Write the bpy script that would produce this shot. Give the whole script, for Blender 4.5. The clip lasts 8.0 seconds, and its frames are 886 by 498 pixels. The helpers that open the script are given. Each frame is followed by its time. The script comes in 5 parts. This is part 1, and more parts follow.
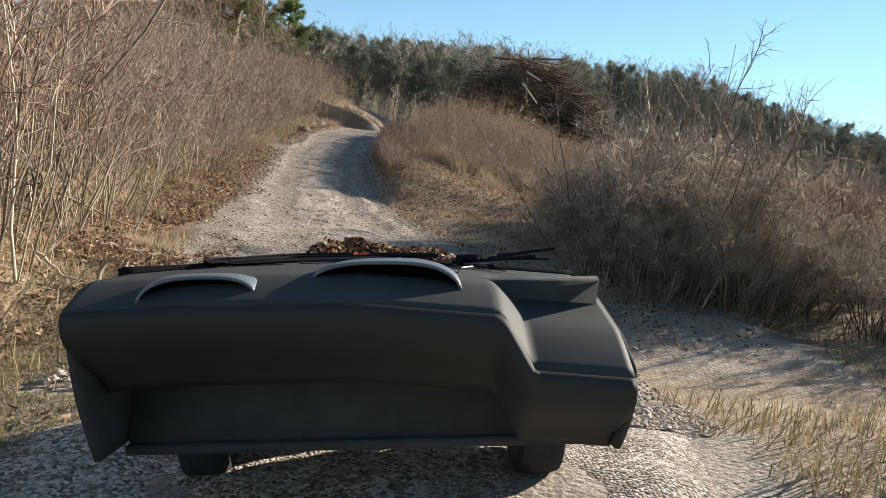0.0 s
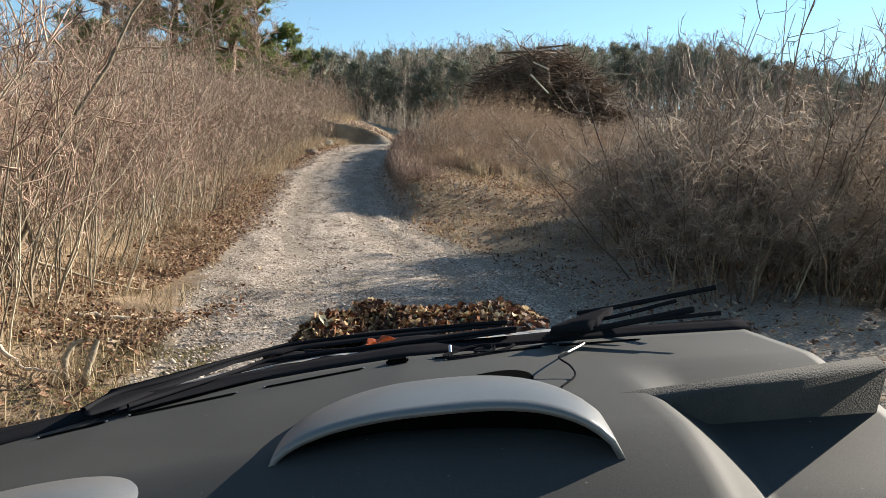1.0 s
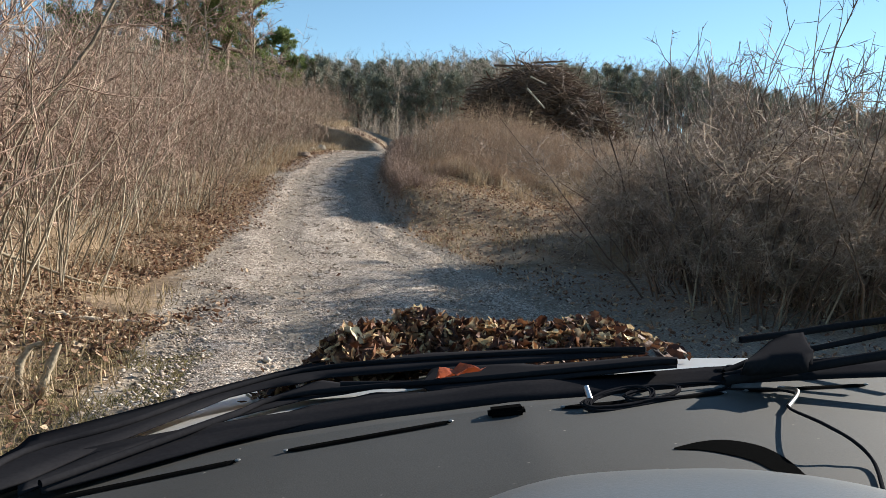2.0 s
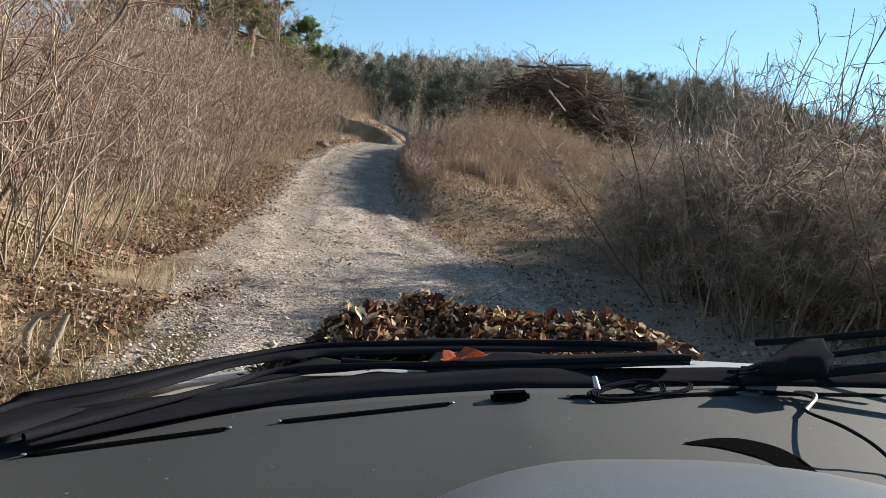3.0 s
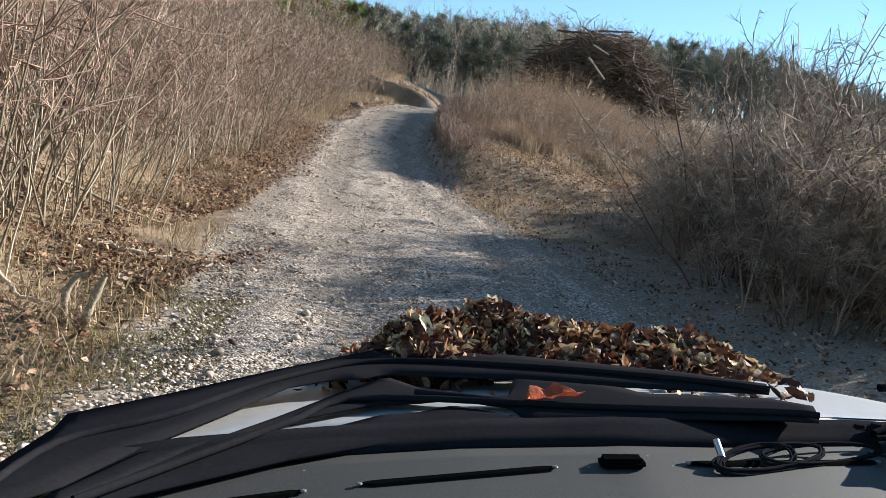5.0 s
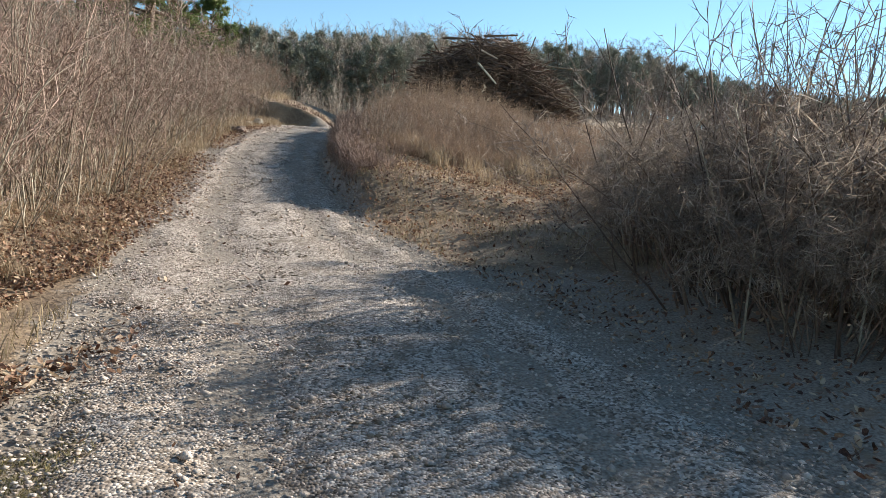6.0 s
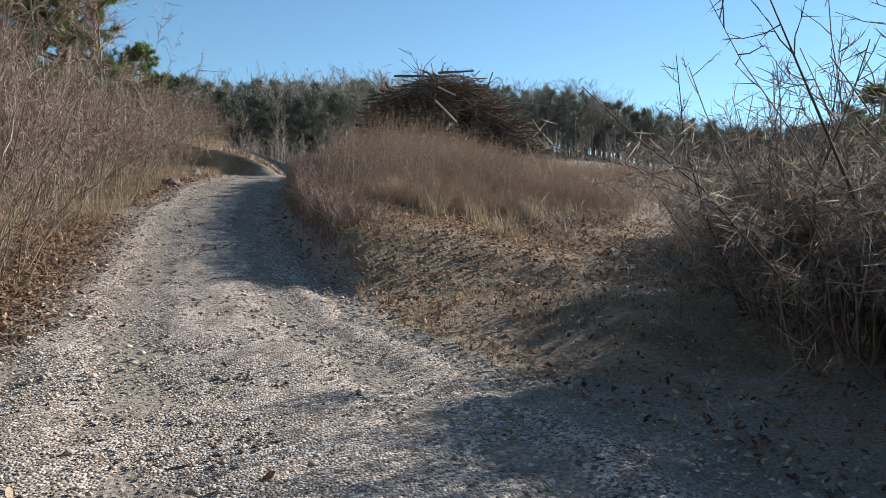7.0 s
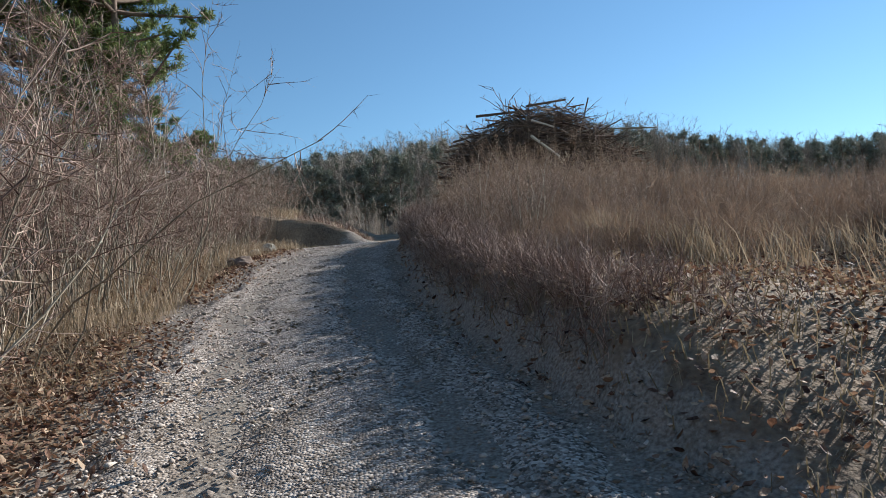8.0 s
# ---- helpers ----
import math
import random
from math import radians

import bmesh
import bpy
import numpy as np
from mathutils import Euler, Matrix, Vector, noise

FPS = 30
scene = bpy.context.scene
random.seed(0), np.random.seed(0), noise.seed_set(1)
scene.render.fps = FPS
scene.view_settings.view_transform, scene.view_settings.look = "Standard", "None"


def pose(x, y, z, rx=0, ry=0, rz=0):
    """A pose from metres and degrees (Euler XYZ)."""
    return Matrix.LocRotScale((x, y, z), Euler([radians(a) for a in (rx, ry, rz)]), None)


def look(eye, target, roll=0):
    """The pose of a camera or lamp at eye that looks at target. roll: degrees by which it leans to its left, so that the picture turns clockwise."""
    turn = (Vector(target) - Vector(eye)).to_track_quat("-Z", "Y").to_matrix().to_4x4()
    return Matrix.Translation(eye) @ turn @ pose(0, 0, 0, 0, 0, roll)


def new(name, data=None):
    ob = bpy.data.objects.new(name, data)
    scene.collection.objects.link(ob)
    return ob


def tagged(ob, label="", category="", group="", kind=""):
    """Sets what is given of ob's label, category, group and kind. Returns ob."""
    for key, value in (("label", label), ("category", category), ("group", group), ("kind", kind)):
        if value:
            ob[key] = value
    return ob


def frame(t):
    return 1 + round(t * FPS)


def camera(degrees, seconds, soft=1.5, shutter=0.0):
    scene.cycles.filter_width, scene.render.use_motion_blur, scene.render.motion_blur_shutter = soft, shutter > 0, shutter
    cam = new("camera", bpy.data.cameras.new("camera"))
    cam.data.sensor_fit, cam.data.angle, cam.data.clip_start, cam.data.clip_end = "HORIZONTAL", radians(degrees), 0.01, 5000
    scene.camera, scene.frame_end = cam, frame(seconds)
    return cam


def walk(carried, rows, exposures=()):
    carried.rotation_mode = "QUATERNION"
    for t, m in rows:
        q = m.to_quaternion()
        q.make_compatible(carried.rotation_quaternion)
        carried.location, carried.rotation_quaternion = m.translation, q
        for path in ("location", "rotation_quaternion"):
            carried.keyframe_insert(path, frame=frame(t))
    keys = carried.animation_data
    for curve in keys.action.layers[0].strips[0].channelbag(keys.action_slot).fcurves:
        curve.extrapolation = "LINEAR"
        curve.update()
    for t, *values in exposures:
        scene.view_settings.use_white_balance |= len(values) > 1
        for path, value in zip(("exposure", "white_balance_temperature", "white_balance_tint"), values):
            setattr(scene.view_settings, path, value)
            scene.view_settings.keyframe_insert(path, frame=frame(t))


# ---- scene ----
cam = camera(67.1, 8.0, soft=0.4)
PATH = [
    (0, (-0.341, 0.931, 1.267), (-0.291, 3.162, 1.068), 8.9),
    (0.5, (-0.384, 1.605, 1.254), (-0.339, 3.827, 0.981), 7.9),
    (1, (-0.441, 2.122, 1.301), (-0.477, 4.353, 1.113), 1.3),
    (1.5, (-0.597, 2.651, 1.244), (-0.350, 4.872, 1.098), 1.2),
    (2, (-0.648, 2.660, 1.201), (-0.637, 4.895, 1.058), 3.7),
    (2.2, (-0.645, 2.682, 1.187), (-0.667, 4.920, 1.075), 6.3),
    (3.3, (-0.643, 2.689, 1.172), (-0.680, 4.923, 1.007), 7.6),
    (3.5, (-0.67, 2.679, 1.185), (-0.728, 4.915, 1.046), 9.4),
    (4, (-0.678, 2.681, 1.171), (-0.801, 4.908, 0.966), 9.1),
    (4.2, (-0.671, 2.673, 1.167), (-0.800, 4.900, 0.962), 9.4),
    (5.3, (-0.755, 3.023, 1.253), (-0.825, 5.242, 0.951), 9.3),
    (5.5, (-0.755, 3.292, 1.266), (-0.695, 5.516, 1.01), 9.5),
    (6, (-1.027, 4.36, 1.295), (-0.808, 6.58, 1.092), 4.1),
    (6.5, (-1.311, 5.692, 1.336), (-0.969, 7.904, 1.245), 2.5),
    (7, (-1.62, 7.511, 1.444), (-1.224, 9.715, 1.395), 1.1),
    (7.3, (-1.857, 8.777, 1.483), (-1.526, 10.993, 1.44), -0.1),
    (7.4, (-2.003, 9.25, 1.511), (-1.634, 11.459, 1.527), -1.4),
    (7.5, (-2.132, 9.711, 1.519), (-1.949, 11.943, 1.572), -4.8),
    (7.6, (-2.251, 10.281, 1.559), (-2.039, 12.509, 1.648), -8.1),
    (7.7, (-2.369, 10.849, 1.596), (-2.170, 13.077, 1.716), -10.6),
    (7.8, (-2.488, 11.417, 1.627), (-2.368, 13.651, 1.742), -9.4),
    (7.9, (-2.605, 11.992, 1.657), (-2.440, 14.219, 1.823), -6.0),
    (8.0, (-2.714, 12.574, 1.690), (-2.519, 14.801, 1.844), -5.2),
]
walk(cam, [(t, look(eye, target, roll)) for t, eye, target, roll in PATH],
     [(0.0, 1.45, 6650, 10), (0.5, 1.6, 6650, 10), (1.0, 1.6, 6750, 10), (2.0, 1.42, 6450, 10), (3.5, 1.48, 6550, 10), (4.0, 1.5, 6400, 10), (5.5, 1.55, 6200, 10), (6.0, 1.48, 6350, 10), (7.0, 1.12, 6050, 10), (7.5, 1.05, 5750, 10), (8.0, 0.98, 5800, 10)])

# ---- world, sun ----
SUN_AZ, SUN_EL = radians(58), radians(25.5)
world = bpy.data.worlds.new("world")
scene.world = world
world.use_nodes = True
wn = world.node_tree
sky = wn.nodes.new("ShaderNodeTexSky")
sky.sky_type = "NISHITA"
sky.sun_disc = False
sky.sun_elevation, sky.sun_rotation = SUN_EL, SUN_AZ
sky.air_density, sky.dust_density, sky.ozone_density = 1.0, 0.0, 1.6
tint = wn.nodes.new("ShaderNodeMix")
tint.data_type, tint.blend_type = "RGBA", "MULTIPLY"
tint.inputs["Factor"].default_value = 1.0
tint.inputs["B"].default_value = (0.84, 1.0, 0.995, 1)
wn.links.new(sky.outputs[0], tint.inputs["A"])
wn.links.new(tint.outputs["Result"], wn.nodes["Background"].inputs[0])
wn.nodes["Background"].inputs[1].default_value = 0.066
sun_dir = Vector((math.sin(SUN_AZ) * math.cos(SUN_EL), math.cos(SUN_AZ) * math.cos(SUN_EL), math.sin(SUN_EL)))
sun = new("sun", bpy.data.lights.new("sun", "SUN"))
sun.data.energy, sun.data.angle, sun.data.color = 4.7, radians(0.53), (1.0, 0.93, 0.82)
sun.matrix_world = look(sun_dir * 60, (0, 0, 0))


# ---- materials ----
def material(name, colours, rough=0.85, scale=8.0, fine=60.0, bump=0.3, metal=0.0, island=0.0, glow_through=0.0, spec=0.3, pieces=0.0):
    """Colours run from dark to light along a mix of coarse and fine noise; island shifts them from piece to piece."""
    m = bpy.data.materials.new(name)
    m.use_nodes = True
    nt = m.node_tree
    bsdf, out = nt.nodes["Principled BSDF"], nt.nodes["Material Output"]
    tc = nt.nodes.new("ShaderNodeTexCoord")
    n1, n2 = nt.nodes.new("ShaderNodeTexNoise"), nt.nodes.new("ShaderNodeTexNoise")
    n1.inputs["Scale"].default_value, n2.inputs["Scale"].default_value = scale, fine
    n1.inputs["Detail"].default_value, n2.inputs["Detail"].default_value = 5, 6
    for n in (n1, n2):
        nt.links.new(tc.outputs["Object"], n.inputs["Vector"])
    mix = nt.nodes.new("ShaderNodeMath")
    mix.operation = "MULTIPLY_ADD"
    mix.inputs[1].default_value = 0.5
    half = nt.nodes.new("ShaderNodeMath")
    half.operation = "MULTIPLY"
    half.inputs[1].default_value = 0.5
    nt.links.new(n1.outputs[0], half.inputs[0])
    nt.links.new(n2.outputs[0], mix.inputs[0])
    nt.links.new(half.outputs[0], mix.inputs[2])
    value = mix.outputs[0]
    if island or pieces:
        src = nt.nodes.new("ShaderNodeNewGeometry").outputs["Random Per Island"] if island else nt.nodes.new("ShaderNodeObjectInfo").outputs["Random"]
        add = nt.nodes.new("ShaderNodeMath")
        add.operation = "MULTIPLY_ADD"
        add.inputs[1].default_value = island or pieces
        nt.links.new(src, add.inputs[0])
        nt.links.new(value, add.inputs[2])
        sub = nt.nodes.new("ShaderNodeMath")
        sub.operation = "SUBTRACT"
        sub.inputs[1].default_value = 0.5 * (island or pieces)
        nt.links.new(add.outputs[0], sub.inputs[0])
        value = sub.outputs[0]
    ramp = nt.nodes.new("ShaderNodeValToRGB")
    els = ramp.color_ramp.elements
    lo, hi = (0.3, 0.7) if not (island or pieces) else (0.15, 0.85)
    while len(els) < len(colours):
        els.new(0.5)
    for i, c in enumerate(colours):
        els[i].position = lo + (hi - lo) * i / max(1, len(colours) - 1)
        els[i].color = (*c, 1)
    nt.links.new(value, ramp.inputs[0])
    nt.links.new(ramp.outputs[0], bsdf.inputs["Base Color"])
    bsdf.inputs["Roughness"].default_value = rough
    bsdf.inputs["Metallic"].default_value = metal
    bsdf.inputs["Specular IOR Level"].default_value = spec
    if bump:
        b = nt.nodes.new("ShaderNodeBump")
        b.inputs["Strength"].default_value = bump
        b.inputs["Distance"].default_value = 0.02
        nt.links.new(n2.outputs[0], b.inputs["Height"])
        nt.links.new(b.outputs[0], bsdf.inputs["Normal"])
    if glow_through:
        tr, ms = nt.nodes.new("ShaderNodeBsdfTranslucent"), nt.nodes.new("ShaderNodeMixShader")
        nt.links.new(ramp.outputs[0], tr.inputs[0])
        ms.inputs[0].default_value = glow_through
        nt.links.new(bsdf.outputs[0], ms.inputs[1])
        nt.links.new(tr.outputs[0], ms.inputs[2])
        nt.links.new(ms.outputs[0], out.inputs[0])
    return m


M_GROUND = material("dry_turf", [(0.08, 0.052, 0.034), (0.21, 0.148, 0.094), (0.36, 0.27, 0.175)], 0.95, 1.3, 26, 0.9)


def gravelly(m):
    """Lets gravel creep over the turf where the sheet's "gravel" attribute says so."""
    nt = m.node_tree
    bsdf = nt.nodes["Principled BSDF"]
    old = bsdf.inputs["Base Color"].links[0].from_socket
    tc, at = nt.nodes.new("ShaderNodeTexCoord"), nt.nodes.new("ShaderNodeAttribute")
    at.attribute_name = "gravel"
    n, s = nt.nodes.new("ShaderNodeTexNoise"), nt.nodes.new("ShaderNodeTexNoise")
    n.inputs["Scale"].default_value, n.inputs["Detail"].default_value = 3.5, 8
    s.inputs["Scale"].default_value, s.inputs["Detail"].default_value = 45, 5
    nt.links.new(tc.outputs["Object"], n.inputs["Vector"])
    nt.links.new(tc.outputs["Object"], s.inputs["Vector"])
    add = nt.nodes.new("ShaderNodeMath")
    add.operation = "ADD"
    nt.links.new(n.outputs[0], add.inputs[0])
    nt.links.new(at.outputs["Fac"], add.inputs[1])
    edge = nt.nodes.new("ShaderNodeMapRange")
    edge.interpolation_type = "SMOOTHSTEP"
    edge.inputs["From Min"].default_value, edge.inputs["From Max"].default_value = 0.85, 1.15
    nt.links.new(add.outputs[0], edge.inputs["Value"])
    ramp = nt.nodes.new("ShaderNodeValToRGB")
    ramp.color_ramp.elements[0].position, ramp.color_ramp.elements[1].position = 0.3, 0.7
    ramp.color_ramp.elements[0].color, ramp.color_ramp.elements[1].color = (0.13, 0.10, 0.075, 1), (0.36, 0.31, 0.25, 1)
    nt.links.new(s.outputs[0], ramp.inputs[0])
    mix = nt.nodes.new("ShaderNodeMix")
    mix.data_type = "RGBA"
    nt.links.new(edge.outputs[0], mix.inputs["Factor"])
    nt.links.new(old, mix.inputs["A"])
    nt.links.new(ramp.outputs[0], mix.inputs["B"])
    nt.links.new(mix.outputs["Result"], bsdf.inputs["Base Color"])


gravelly(M_GROUND)
M_ROAD = material("gravel_track", [(0.16, 0.135, 0.115), (0.29, 0.25, 0.21), (0.42, 0.37, 0.32)], 0.95, 1.6, 75, 0.9)


def pebbly(m, size=58.0):
    """Cells of pebbles in many tones over a ground of dark earth in patches."""
    nt = m.node_tree
    bsdf = nt.nodes["Principled BSDF"]
    tc = nt.nodes.new("ShaderNodeTexCoord")
    vor, big = nt.nodes.new("ShaderNodeTexVoronoi"), nt.nodes.new("ShaderNodeTexNoise")
    vor.inputs["Scale"].default_value = size
    big.inputs["Scale"].default_value, big.inputs["Detail"].default_value, big.inputs["Roughness"].default_value = 2.6, 9, 0.7
    st = nt.nodes.new("ShaderNodeMapping")
    st.inputs["Scale"].default_value = (1.6, 0.55, 1)
    nt.links.new(tc.outputs["Object"], vor.inputs["Vector"])
    nt.links.new(tc.outputs["Object"], st.inputs["Vector"])
    nt.links.new(st.outputs[0], big.inputs["Vector"])
    tone = nt.nodes.new("ShaderNodeSeparateColor")
    nt.links.new(vor.outputs["Color"], tone.inputs[0])
    peb, earth = nt.nodes.new("ShaderNodeValToRGB"), nt.nodes.new("ShaderNodeMapRange")
    e = peb.color_ramp.elements
    e.new(0.5)
    for i, (p, col) in enumerate([(0.0, (0.07, 0.055, 0.04)), (0.45, (0.28, 0.225, 0.18)), (1.0, (0.58, 0.50, 0.42))]):
        e[i].position, e[i].color = p, (*col, 1)
    nt.links.new(tone.outputs[0], peb.inputs[0])
    earth.inputs["From Min"].default_value, earth.inputs["From Max"].default_value = 0.50, 0.66
    nt.links.new(big.outputs[0], earth.inputs["Value"])
    less = nt.nodes.new("ShaderNodeMath")
    less.operation = "MULTIPLY"
    less.inputs[1].default_value = 0.75
    nt.links.new(earth.outputs[0], less.inputs[0])
    mix = nt.nodes.new("ShaderNodeMix")
    mix.data_type = "RGBA"
    nt.links.new(less.outputs[0], mix.inputs["Factor"])
    nt.links.new(peb.outputs[0], mix.inputs["A"])
    mix.inputs["B"].default_value = (0.12, 0.09, 0.062, 1)
    nt.links.new(mix.outputs["Result"], bsdf.inputs["Base Color"])
    bump = nt.nodes.new("ShaderNodeBump")
    bump.inputs["Strength"].default_value, bump.inputs["Distance"].default_value = 0.8, 0.012
    bump.invert = True
    nt.links.new(vor.outputs["Distance"], bump.inputs["Height"])
    nt.links.new(bump.outputs[0], bsdf.inputs["Normal"])


pebbly(M_ROAD)
M_STONE = material("gravel_stone", [(0.16, 0.125, 0.10), (0.37, 0.305, 0.25), (0.60, 0.52, 0.44)], 0.9, 9, 70, 0.3, island=0.5)
M_CLOD = material("earth_clod", [(0.09, 0.068, 0.048), (0.18, 0.14, 0.10), (0.30, 0.24, 0.18)], 0.95, 9, 70, 0.5, island=0.4)
M_ROCK = material("pale_rock", [(0.22, 0.19, 0.14), (0.40, 0.35, 0.27), (0.52, 0.47, 0.38)], 0.9, 3, 30, 0.6)
M_LEAF = material("dead_leaf", [(0.05, 0.024, 0.016), (0.17, 0.088, 0.054), (0.31, 0.185, 0.112), (0.50, 0.38, 0.255)], 0.7, 20, 90, 0.2, island=0.75, glow_through=0.25)
M_PILELEAF = material("oak_leaf", [(0.02, 0.008, 0.006), (0.08, 0.028, 0.013), (0.22, 0.095, 0.04), (0.74, 0.58, 0.34)], 0.6, 20, 90, 0.2, pieces=0.8, glow_through=0.2)
# the pile's shaded near side is put into the colour, darker than dead_leaf
M_SHADED_PILE = material("shaded_bonnet_leaf", [(0.022, 0.009, 0.006), (0.075, 0.028, 0.015), (0.19, 0.085, 0.04), (0.52, 0.37, 0.2)], 0.7, 20, 90, 0.2, island=0.75, glow_through=0.12)
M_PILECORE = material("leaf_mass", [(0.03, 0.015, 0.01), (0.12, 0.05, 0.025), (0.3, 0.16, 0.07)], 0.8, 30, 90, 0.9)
M_REDLEAF = material("red_leaf", [(0.3, 0.05, 0.02), (0.45, 0.10, 0.03)], 0.6, 20, 90, 0.2, glow_through=0.25)
M_STEM = material("shrub_stem", [(0.07, 0.055, 0.038), (0.25, 0.205, 0.145), (0.50, 0.44, 0.33)], 0.85, 5, 50, 0.3, island=0.5)
M_TWIG = material("shrub_twig", [(0.07, 0.042, 0.032), (0.24, 0.155, 0.115), (0.50, 0.38, 0.29)], 0.85, 3, 40, 0.0, island=0.5)
M_DARKTWIG = material("bush_twig", [(0.075, 0.054, 0.044), (0.21, 0.155, 0.125), (0.44, 0.35, 0.28)], 0.8, 3, 40, 0.0, island=0.5)
M_BRUSH = material("cut_branch", [(0.06, 0.04, 0.03), (0.13, 0.085, 0.06), (0.24, 0.17, 0.12)], 0.9, 3, 40, 0.0, island=0.6)
M_RUST = material("rusty_bracken", [(0.06, 0.03, 0.02), (0.17, 0.085, 0.055), (0.32, 0.18, 0.12)], 0.85, 4, 40, 0.0, island=0.5, glow_through=0.2)
M_DRYLEAF = material("clinging_leaf", [(0.11, 0.085, 0.065), (0.25, 0.195, 0.15), (0.46, 0.38, 0.30)], 0.8, 20, 90, 0.0, island=0.6, glow_through=0.4)
M_PALEWOOD = material("barkless_wood", [(0.38, 0.30, 0.22), (0.58, 0.50, 0.40)], 0.8, 10, 60, 0.2)
M_GRASS = material("dry_grass", [(0.17, 0.115, 0.07), (0.31, 0.23, 0.148), (0.47, 0.375, 0.255)], 0.8, 0.8, 8, 0.0, island=0.55, glow_through=0.3)
M_WEED = material("dry_weed", [(0.14, 0.09, 0.062), (0.28, 0.188, 0.128), (0.43, 0.315, 0.215)], 0.8, 0.8, 8, 0.0, island=0.5, glow_through=0.2)
M_PLUME = material("seed_plume", [(0.45, 0.36, 0.24), (0.7, 0.62, 0.48)], 0.9, 9, 60, 0.0, glow_through=0.4)
M_SHORT = material("short_grass", [(0.12, 0.09, 0.05), (0.25, 0.19, 0.108), (0.40, 0.31, 0.185)], 0.85, 1.0, 8, 0.0, island=0.5, glow_through=0.25)
M_TURF = material("winter_turf", [(0.09, 0.085, 0.035), (0.20, 0.17, 0.075), (0.36, 0.29, 0.15)], 0.85, 1.5, 8, 0.0, island=0.5, glow_through=0.25)
M_BARK = material("pine_bark", [(0.06, 0.045, 0.035), (0.14, 0.10, 0.075), (0.24, 0.18, 0.14)], 0.9, 4, 30, 0.6)
M_NEEDLE = material("pine_needle", [(0.05, 0.075, 0.025), (0.12, 0.16, 0.05), (0.23, 0.27, 0.085)], 0.6, 0.9, 6, 0.0, island=0.6, glow_through=0.35)
# distance haze is put into this needle colour: greyer and paler than M_NEEDLE
M_HAZED_NEEDLE = material("hazed_needle", [(0.10, 0.108, 0.085), (0.18, 0.188, 0.142), (0.29, 0.29, 0.225)], 0.7, 0.15, 1.5, 0.0, island=0.5, glow_through=0.12)
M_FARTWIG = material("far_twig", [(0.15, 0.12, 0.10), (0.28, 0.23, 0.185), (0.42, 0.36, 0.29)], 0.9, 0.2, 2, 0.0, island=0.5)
M_DASH = material("dash_plastic", [(0.025, 0.0245, 0.023), (0.037, 0.0365, 0.035), (0.054, 0.053, 0.05)], 0.7, 3, 600, 0.05, spec=0.22)


def dusty(m):
    """Pale specks of dust on the plastic."""
    nt = m.node_tree
    bsdf = nt.nodes["Principled BSDF"]
    old = bsdf.inputs["Base Color"].links[0].from_socket
    tc, vor, near = nt.nodes.new("ShaderNodeTexCoord"), nt.nodes.new("ShaderNodeTexVoronoi"), nt.nodes.new("ShaderNodeMapRange")
    vor.inputs["Scale"].default_value = 55
    nt.links.new(tc.outputs["Object"], vor.inputs["Vector"])
    near.inputs["From Min"].default_value, near.inputs["From Max"].default_value = 0.10, 0.04
    nt.links.new(vor.outputs["Distance"], near.inputs["Value"])
    tone, some = nt.nodes.new("ShaderNodeSeparateColor"), nt.nodes.new("ShaderNodeMath")
    some.operation = "POWER"
    some.inputs[1].default_value = 5
    nt.links.new(vor.outputs["Color"], tone.inputs[0])
    nt.links.new(tone.outputs[0], some.inputs[0])
    fac = nt.nodes.new("ShaderNodeMath")
    fac.operation = "MULTIPLY"
    nt.links.new(near.outputs[0], fac.inputs[0])
    nt.links.new(some.outputs[0], fac.inputs[1])
    mix = nt.nodes.new("ShaderNodeMix")
    mix.data_type = "RGBA"
    nt.links.new(fac.outputs[0], mix.inputs["Factor"])
    nt.links.new(old, mix.inputs["A"])
    mix.inputs["B"].default_value = (0.28, 0.26, 0.22, 1)
    nt.links.new(mix.outputs["Result"], bsdf.inputs["Base Color"])


dusty(M_DASH)
M_RECESS = material("recess_plastic", [(0.022, 0.022, 0.021), (0.032, 0.031, 0.029)], 0.7, 6, 300, 0.05, spec=0.2)
M_HOOD = material("satin_hood", [(0.09, 0.094, 0.098), (0.11, 0.114, 0.117), (0.135, 0.137, 0.138)], 0.38, 5, 400, 0.05, spec=0.5)
M_CARPET = material("floor_carpet", [(0.03, 0.03, 0.029), (0.06, 0.058, 0.055)], 0.95, 12, 300, 0.4)
M_BLACK = material("black_rubber", [(0.010, 0.010, 0.012), (0.018, 0.018, 0.020)], 0.85, 8, 200, 0.0, spec=0.05)
# near-black of slots and sensor; also painted shade beside and under the hoods
M_SLOT_AND_SHADE = material("slot_and_shade_black", [(0.002, 0.002, 0.002), (0.004, 0.004, 0.004)], 0.8, 8, 200, 0.0, spec=0.1)
M_PAINT = material("grey_car_paint", [(0.33, 0.335, 0.34), (0.42, 0.425, 0.43)], 0.38, 3, 60, 0.02, metal=0.2, spec=0.5)
M_STEEL = material("bright_metal", [(0.5, 0.5, 0.5), (0.65, 0.65, 0.65)], 0.3, 8, 90, 0.0, metal=1.0)
M_TYRE = material("tyre_rubber", [(0.015, 0.015, 0.015), (0.035, 0.033, 0.03)], 0.85, 10, 80, 0.4)
for m in (M_BLACK, M_SLOT_AND_SHADE):
    m.node_tree.nodes["Principled BSDF"].inputs["IOR"].default_value = 1.04


# ---- mesh tools ----
rng = np.random.default_rng(7)


